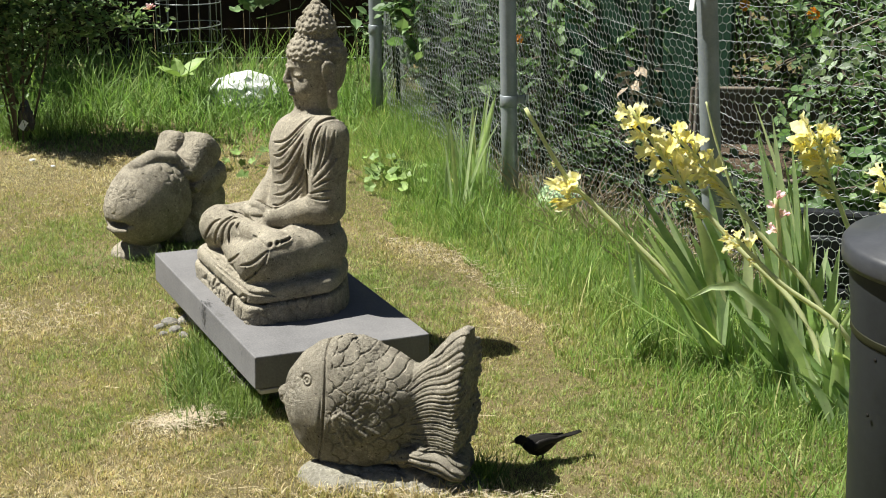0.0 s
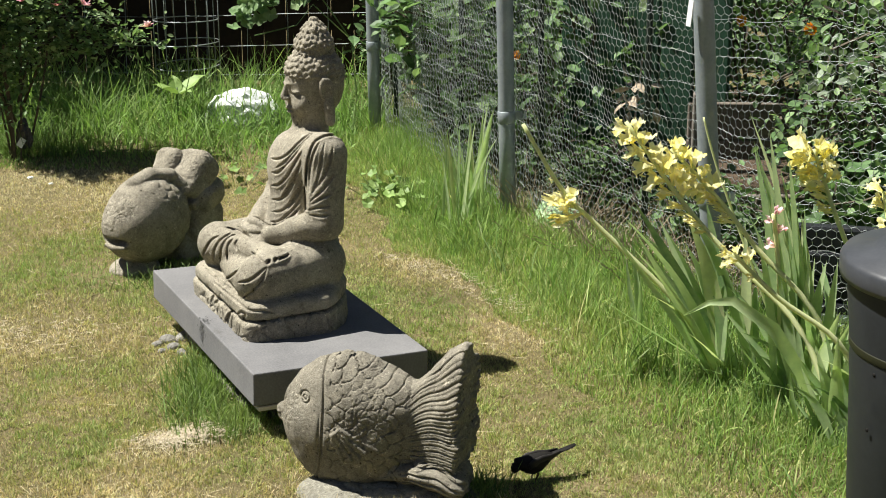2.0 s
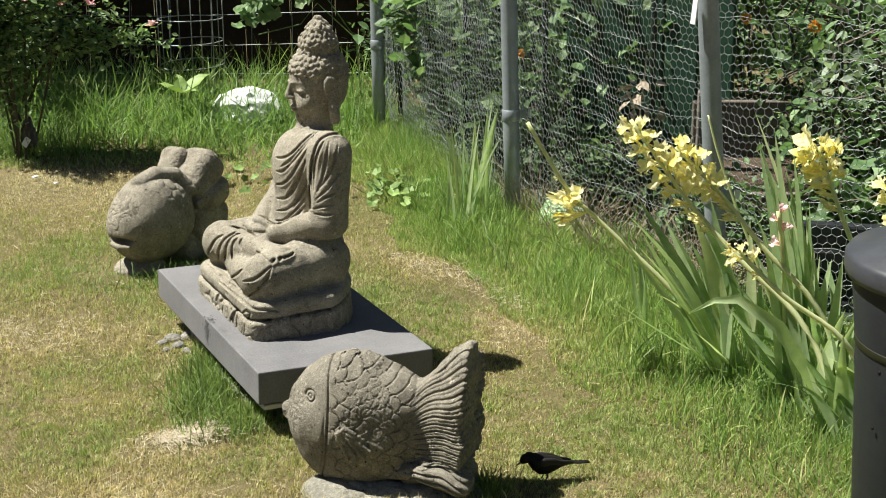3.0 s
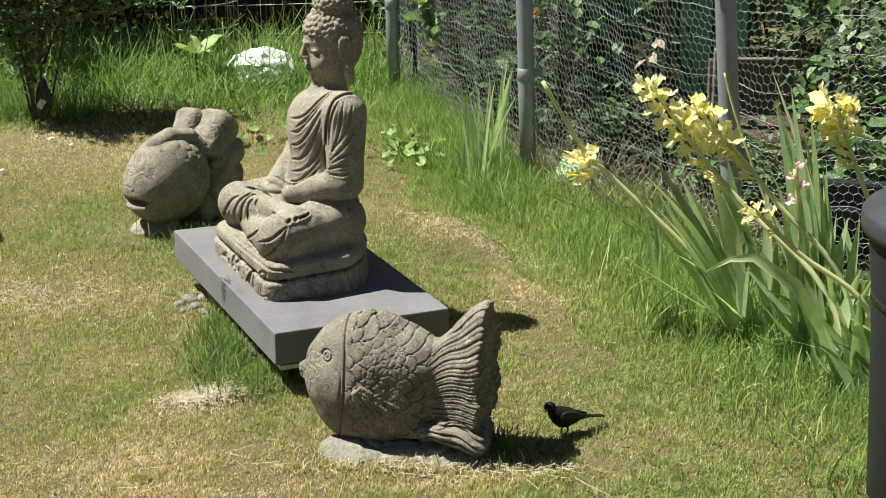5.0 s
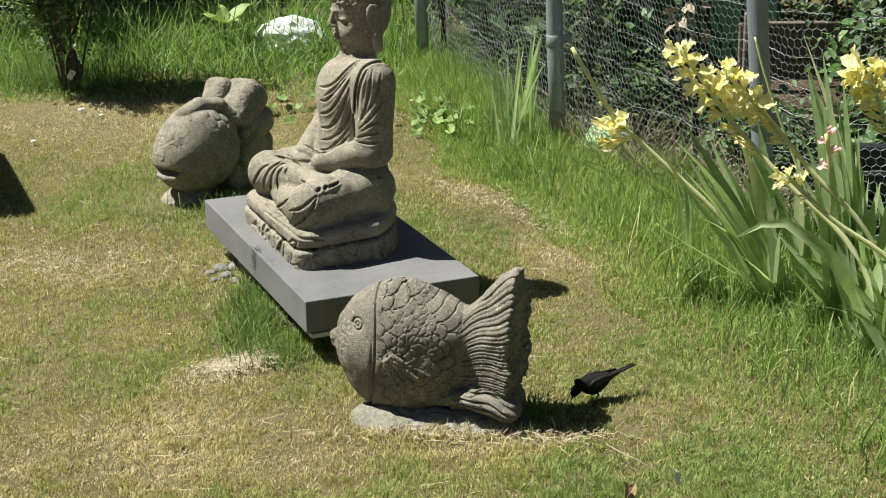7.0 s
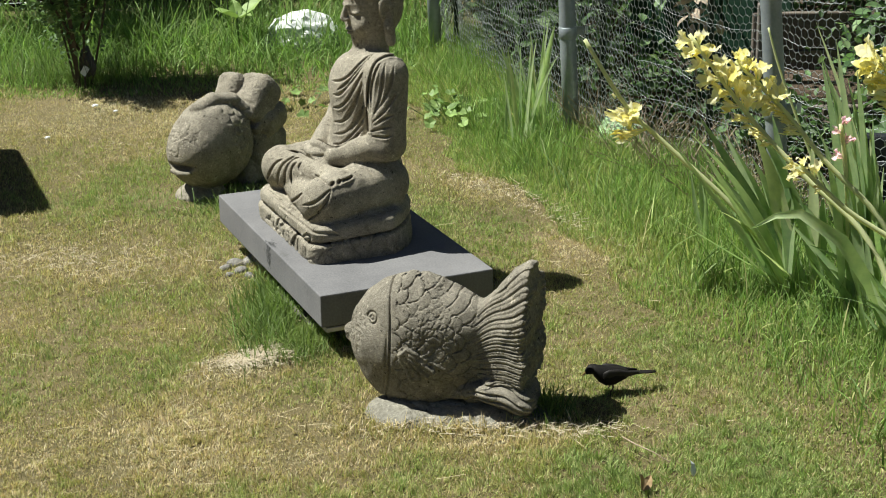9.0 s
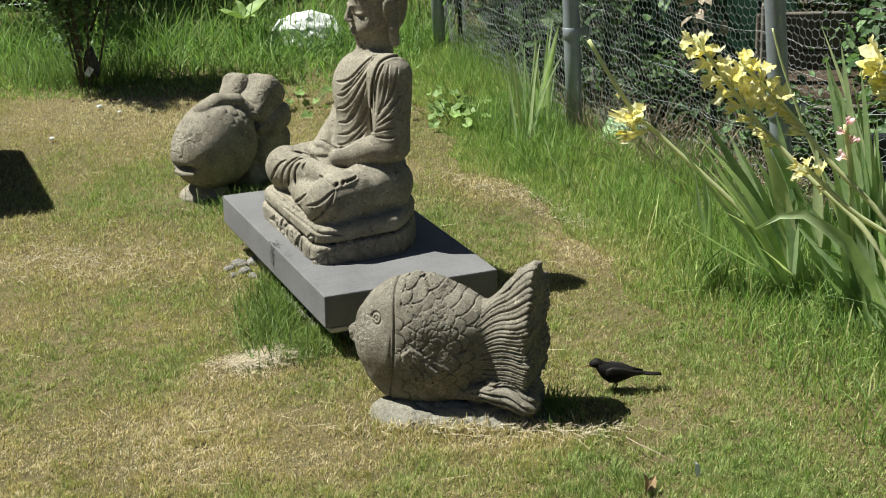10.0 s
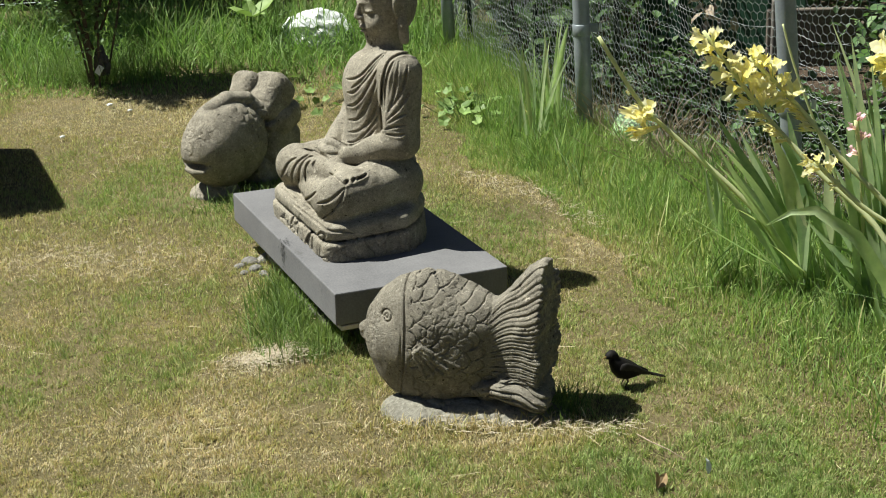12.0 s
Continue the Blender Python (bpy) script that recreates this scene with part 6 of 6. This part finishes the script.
def tall_grass():
    rnd = np.random.RandomState(41)
    # strip along the netting
    n = 105000
    y = rnd.uniform(2.7, 8.2, n)
    e = np.interp(y, EDGE_Y, EDGE_X) + 0.05 * field(0 * y, y, 26, 7) + 0.03 * field(0 * y, y, 27, 23)
    far = np.interp(y, [2.7, 3.6, 4.35, 4.9, 5.5, 6.1, 7.0, 8.2], [1.9, 1.7, 1.7, 1.08, 0.72, 0.42, 0.05, -0.2])
    x = e - 0.08 + (far - e + 0.12) * rnd.uniform(0, 1, n)
    t = np.clip((x - e) / 0.26, 0, 1)
    near = np.clip((4.5 - y) / 0.9, 0, 1)
    clump = field(x, y, 6, 7) + 0.8 * field(x, y, 24, 24)
    h = (0.03 + 0.095 * t * rnd.beta(1.5, 1.8, n) * 1.9 * (1 + 0.22 * clump)) * (1 - 0.6 * near) + 0.008 * clump
    tint = np.clip(0.80 + 0.14 * field(x, y, 8, 4) + 0.10 * clump + 0.20 * rnd.normal(size=n) - 0.35 * (1 - t) - 0.14 * near - 0.4 * (rnd.uniform(size=n) < 0.06), 0, 1)
    blades("tall_grass", np.stack((x, y), 1), np.maximum(h, 0.02), rnd.uniform(0.002, 0.004, n), np.clip(rnd.beta(2, 2.2, n), 0, 0.95), tint, "tall lush green grass along the netting", 4, 42, TALL_GRASS)
    m = 1500
    y = rnd.uniform(3.2, 8.0, m)
    e = np.interp(y, EDGE_Y, EDGE_X)
    x = e + 0.08 + rnd.uniform(0, 0.55, m) * np.clip((y - 2.6) / 1.5, 0.4, 1)
    blades("tall_grass", np.stack((x, y), 1), rnd.uniform(0.10, 0.24, m) * np.where(y < 4.2, 0.6, 1), rnd.uniform(0.003, 0.006, m), np.clip(rnd.beta(2, 2, m), 0, 0.95), np.clip(rnd.normal(0.6, 0.28, m), 0, 1), "scattered longer grass blades by the netting", 5, 44, TALL_GRASS)
    # at the back, under the dark fence; tint darkened to stand in for bush shade
    n = 19000
    y = rnd.uniform(7.15, 9.42, n)
    x = rnd.uniform(-3.6, -0.32, n)
    k = (y < 8.35) | (rnd.uniform(size=n) < 0.45)
    x, y = x[k], y[k]
    n = len(x)
    t = np.clip((y - 7.35 - 0.12 * field(x, y, 12, 3)) / 0.7, 0, 1)
    h = 0.035 + 0.19 * t * rnd.beta(1.6, 2.2, n) * 2.15 * np.where(y > 8.35, 0.75, 1.0)
    tint = np.clip(0.97 + 0.15 * field(x, y, 13, 4) + 0.17 * rnd.normal(size=n) - 0.3 * (1 - t), 0, 1)
    blades("tall_grass", np.stack((x, y), 1), h, rnd.uniform(0.004, 0.008, n), np.clip(rnd.beta(2.4, 1.5, n), 0, 0.97), tint, "tall unmown arching green grass by the back fence", 5, 43, TALL_GRASS)
    m = 900
    q = np.stack((rnd.uniform(-2.9, -0.5, m), rnd.uniform(8.0, 9.25, m)), 1)
    blades("tall_grass", q, rnd.uniform(0.22, 0.46, m), rnd.uniform(0.004, 0.008, m), np.clip(rnd.beta(2.2, 1.8, m), 0, 0.95), np.clip(rnd.normal(0.80, 0.2, m), 0, 1), "long seeding grass blades before the dark fence", 6, 46, TALL_GRASS)
    # long tufts beside the plinth and the statues
    for i, (cx, cy, rx, ry, m, hh, tn) in enumerate(((-0.73, 4.28, 0.085, 0.30, 2000, 0.12, 0.68), (-2.2, 7.5, 0.35, 0.14, 900, 0.26, 0.9), (-0.60, 3.98, 0.07, 0.10, 800, 0.085, 0.5), (-0.88, 5.28, 0.22, 0.07, 700, 0.10, 0.75), (0.10, 3.52, 0.05, 0.06, 260, 0.09, 0.8), (-0.2, 3.43, 0.26, 0.03, 420, 0.05, 0.3), (-0.38, 4.0, 0.1, 0.05, 300, 0.06, 0.7))):
        q = rnd.normal(0, 0.6, (m, 2)) * (rx, ry) + (cx, cy)
        h = hh * rnd.uniform(0.45, 1.15, m)
        blades("grass_tuft", q, h, rnd.uniform(0.0022, 0.0042, m), np.clip(rnd.beta(2.2, 1.9, m), 0, 0.95), np.clip(tn + 0.18 * rnd.normal(size=m), 0, 1), "long uncut grass tuft beside the stone", 4, 60 + i, TUFT_GRASS if tn > 0.4 else GRASS)


tall_grass()


def straw():
    rnd = np.random.RandomState(77)
    n = 1500
    y = rnd.uniform(3.0, 7.0, n)
    x = rnd.uniform(-1, 1, n) * 0.38 * y - 0.1
    k = (x < np.interp(y, EDGE_Y, EDGE_X)) & (rnd.uniform(size=n) < np.clip(0.9 - greenness(x, y), 0.12, 1))
    x, y = x[k], y[k]
    n = len(x)
    a = np.stack((x, y, rnd.uniform(0.008, 0.03, n)), 1)
    t, ln = rnd.uniform(0, math.tau, n), rnd.uniform(0.02, 0.085, n)
    b = a + np.stack((ln * np.cos(t), ln * np.sin(t), rnd.normal(0, 0.008, n)), 1)
    b[:, 2] = np.maximum(b[:, 2], 0.006)
    tagged(new("dry_straw", wires("dry_straw", a, b, 0.0006, STRAW)), "loose dry straw stalks lying on the lawn", "straw", "", "stuff")


def pale_straw():
    rnd = np.random.RandomState(78)
    a, b = [], []
    for cx, cy, rx, ry, rot, m in ((-0.74, 3.88, 0.12, 0.055, 24, 620), (-0.05, 5.48, 0.26, 0.07, -38, 110), (0.18, 5.10, 0.30, 0.07, -58, 120), (-1.5, 4.75, 0.5, 0.2, 0, 260), (-0.05, 3.41, 0.30, 0.035, 0, 170), (0.15, 3.38, 0.12, 0.03, 0, 60), (-1.3, 6.2, 0.6, 0.3, 0, 160)):
        q = rnd.normal(0, 0.55, (m, 2)) * (rx, ry)
        c, s_ = math.cos(radians(rot)), math.sin(radians(rot))
        p = np.stack((cx + c * q[:, 0] - s_ * q[:, 1], cy + s_ * q[:, 0] + c * q[:, 1], rnd.uniform(0.012, 0.028, m)), 1)
        t, ln = rnd.normal(0.4, 0.9, m), rnd.uniform(0.012, 0.042, m)
        d = np.stack((ln * np.cos(t), ln * np.sin(t), rnd.normal(0, 0.004, m)), 1)
        a.append(p)
        b.append(p + d)
    tagged(new("straw_litter", wires("straw_litter", np.concatenate(a), np.concatenate(b), 0.0005, PALE_STRAW)), "bleached pale straw litter matted on the lawn", "straw", "", "stuff")


PALE_STRAW = simple_material("pale_straw", (0.48, 0.40, 0.28), (0.68, 0.60, 0.46), 30, 0.8)
pale_straw()
STRAW = simple_material("straw", (0.46, 0.38, 0.22), (0.62, 0.54, 0.36), 20, 0.8)
straw()

# ---- bird ----


def egg_bm(profile, n=18):
    """Rings (x, z, half width, half height) joined to a smooth body along x."""
    bm = bmesh.new()
    rings = [[bm.verts.new((x, w * math.cos(k * math.tau / n), z + h * math.sin(k * math.tau / n))) for k in range(n)] for x, z, w, h in profile]
    for a, b in zip(rings, rings[1:]):
        for k in range(n):
            bm.faces.new((a[k], a[(k + 1) % n], b[(k + 1) % n], b[k])).smooth = True
    bm.faces.new(rings[0][::-1])
    bm.faces.new(rings[-1])
    bmesh.ops.recalc_face_normals(bm, faces=bm.faces[:])
    return bm


def blackbird():
    """Faces +x. The body turns about the hips, the head about the neck. Built at 1.14 times its size."""
    th = thing("blackbird", pose(0.265, 3.64, 0, 0, 0, 203), "small black songbird standing on the lawn", "bird")
    body = part("body", egg_bm([(-0.062, 0.002, 0.008, 0.006), (-0.05, 0.003, 0.016, 0.012), (-0.03, 0.002, 0.025, 0.021), (-0.005, -0.001, 0.030, 0.029), (0.02, 0.001, 0.031, 0.032), (0.042, 0.010, 0.026, 0.027), (0.056, 0.021, 0.020, 0.020), (0.064, 0.028, 0.012, 0.012)]), FEATHER, th, "glossy black plumage")
    part("tail", egg_bm([(-0.045, 0.004, 0.012, 0.006), (-0.08, 0.003, 0.011, 0.004), (-0.115, 0.002, 0.012, 0.003), (-0.140, 0.002, 0.010, 0.002)], 10), FEATHER, body, "long dark tail")
    for side in (1, -1):
        part("wing", egg_bm([(0.035, 0.008, 0.002, 0.010), (0.015, 0.008, 0.006, 0.018), (-0.02, 0.006, 0.006, 0.016), (-0.05, 0.003, 0.004, 0.009), (-0.085, 0.002, 0.002, 0.004)], 10), WING, body, "folded dark grey-brown wing", pose(0, 0.023 * side, 0.004, 0, 0, 8 * side))
        leg = part("leg", tube_bm([(0.0, 0, -0.018), (-0.006, 0, -0.035), (0.004, 0, -0.052), (0.001, 0, -0.062)], [0.006, 0.003, 0.0018, 0.0018], 7), LEG, th, "thin brown leg", pose(0.004, 0.014 * side, 0.064))
        for a in (-25, 0, 25, 180):
            c, s_ = math.cos(radians(a)), math.sin(radians(a))
            part("toe", tube_bm([(0.001, 0, -0.062), (0.001 + 0.02 * c, 0.02 * s_, -0.0625)], [0.0015, 0.0008], 5), LEG, leg)
    head = part("head", egg_bm([(-0.024, -0.012, 0.015, 0.014), (-0.014, -0.002, 0.0165, 0.0165), (0.0, 0.003, 0.016, 0.0160), (0.012, 0.003, 0.012, 0.0112), (0.02, 0.001, 0.0065, 0.0055)]), FEATHER, th, "rounded black head")
    part("bill", egg_bm([(0.016, 0.002, 0.0045, 0.0042), (0.028, 0.0005, 0.0025, 0.0026), (0.040, -0.0015, 0.0006, 0.0006)], 8), BILL, head, "pointed yellowish bill")
    for side in (1, -1):
        part("eye", egg_bm([(-0.0022, 0, 0.0008, 0.0012), (0, 0, 0.0016, 0.0024), (0.0022, 0, 0.0008, 0.0012)], 8), EYE_DARK, head, "dark eye", pose(0.009, 0.0135 * side, 0.006))
    return th, body, head


BIRD = blackbird()

# seconds, x, y, heading, body pitch (nose up), head pitch, head turn
BIRD_ROWS = [
    (0.0, 0.265, 3.645, 203, -8, 0, 0),
    (0.3, 0.267, 3.647, 203, -8, -8, 0),
    (0.6, 0.270, 3.656, 205, -12, -45, 0),
    (0.9, 0.264, 3.630, 207, -24, -65, 0),
    (1.2, 0.268, 3.658, 205, -2, -5, 25),
    (1.5, 0.267, 3.662, 203, 6, 0, 60),
    (1.8, 0.260, 3.668, 203, 8, -5, 60),
    (2.1, 0.253, 3.621, 203, -22, -50, 0),
    (2.4, 0.266, 3.629, 195, 12, 3, 0),
    (2.7, 0.265, 3.608, 195, 8, -18, 0),
    (4.3, 0.278, 3.678, 205, 0, -45, 0),
    (4.6, 0.271, 3.666, 207, -14, -55, 0),
    (4.9, 0.274, 3.637, 207, 4, -10, 50),
    (5.2, 0.282, 3.679, 207, 16, 5, 0),
    (5.5, 0.277, 3.664, 207, 16, 3, 10),
    (5.8, 0.266, 3.671, 205, -12, -35, 0),
    (6.05, 0.277, 3.670, 203, -12, -45, 0),
    (6.3, 0.281, 3.656, 205, -20, -52, 0),
    (6.4, 0.283, 3.654, 204, -8, -18, 0),
    (6.52, 0.283, 3.662, 201, 2, 3, 0),
    (6.75, 0.283, 3.664, 200, 3, 3, 0),
    (7.0, 0.276, 3.653, 206, -14, -58, 0),
    (7.2, 0.275, 3.651, 206, -14, -55, 0),
    (8.8, 0.284, 3.659, 188, -5, -38, 0),
    (9.1, 0.277, 3.654, 192, 3, -15, 10),
    (9.4, 0.277, 3.654, 186, -4, -28, 0),
    (9.7, 0.274, 3.656, 184, -2, -30, 0),
    (10.0, 0.281, 3.673, 182, 4, -10, 0),
    (10.3, 0.278, 3.673, 182, -2, -22, 0),
    (10.6, 0.284, 3.683, 195, 20, 4, 0),
    (10.9, 0.278, 3.676, 197, 20, 0, 25),
    (11.3, 0.287, 3.670, 202, 22, 2, 60),
    (11.6, 0.286, 3.671, 203, 22, 2, 30),
    (12.0, 0.278, 3.675, 200, 20, 0, 15),
]


def motions():
    bird, body, head = BIRD
    walk(bird, [(t, pose(0.994 * x, y - 0.024, -0.001, 0, 0, yaw)) for t, x, y, yaw, *_ in BIRD_ROWS])
    bird.scale = (0.88, 0.88, 0.88)
    trunk = [(t, pose(0, 0, 0.064, 0, -p, 0)) for t, x, y, yaw, p, hp, hy in BIRD_ROWS]
    walk(body, trunk)
    walk(head, [(t, m @ pose(0.064 + 0.012 * (1 - math.cos(radians(row[5]))), 0, 0.034 + 0.034 * math.sin(radians(row[5]))) @ pose(0, 0, 0, 0, row[4] - row[5], row[6])) for (t, m), row in zip(trunk, BIRD_ROWS)])


motions()
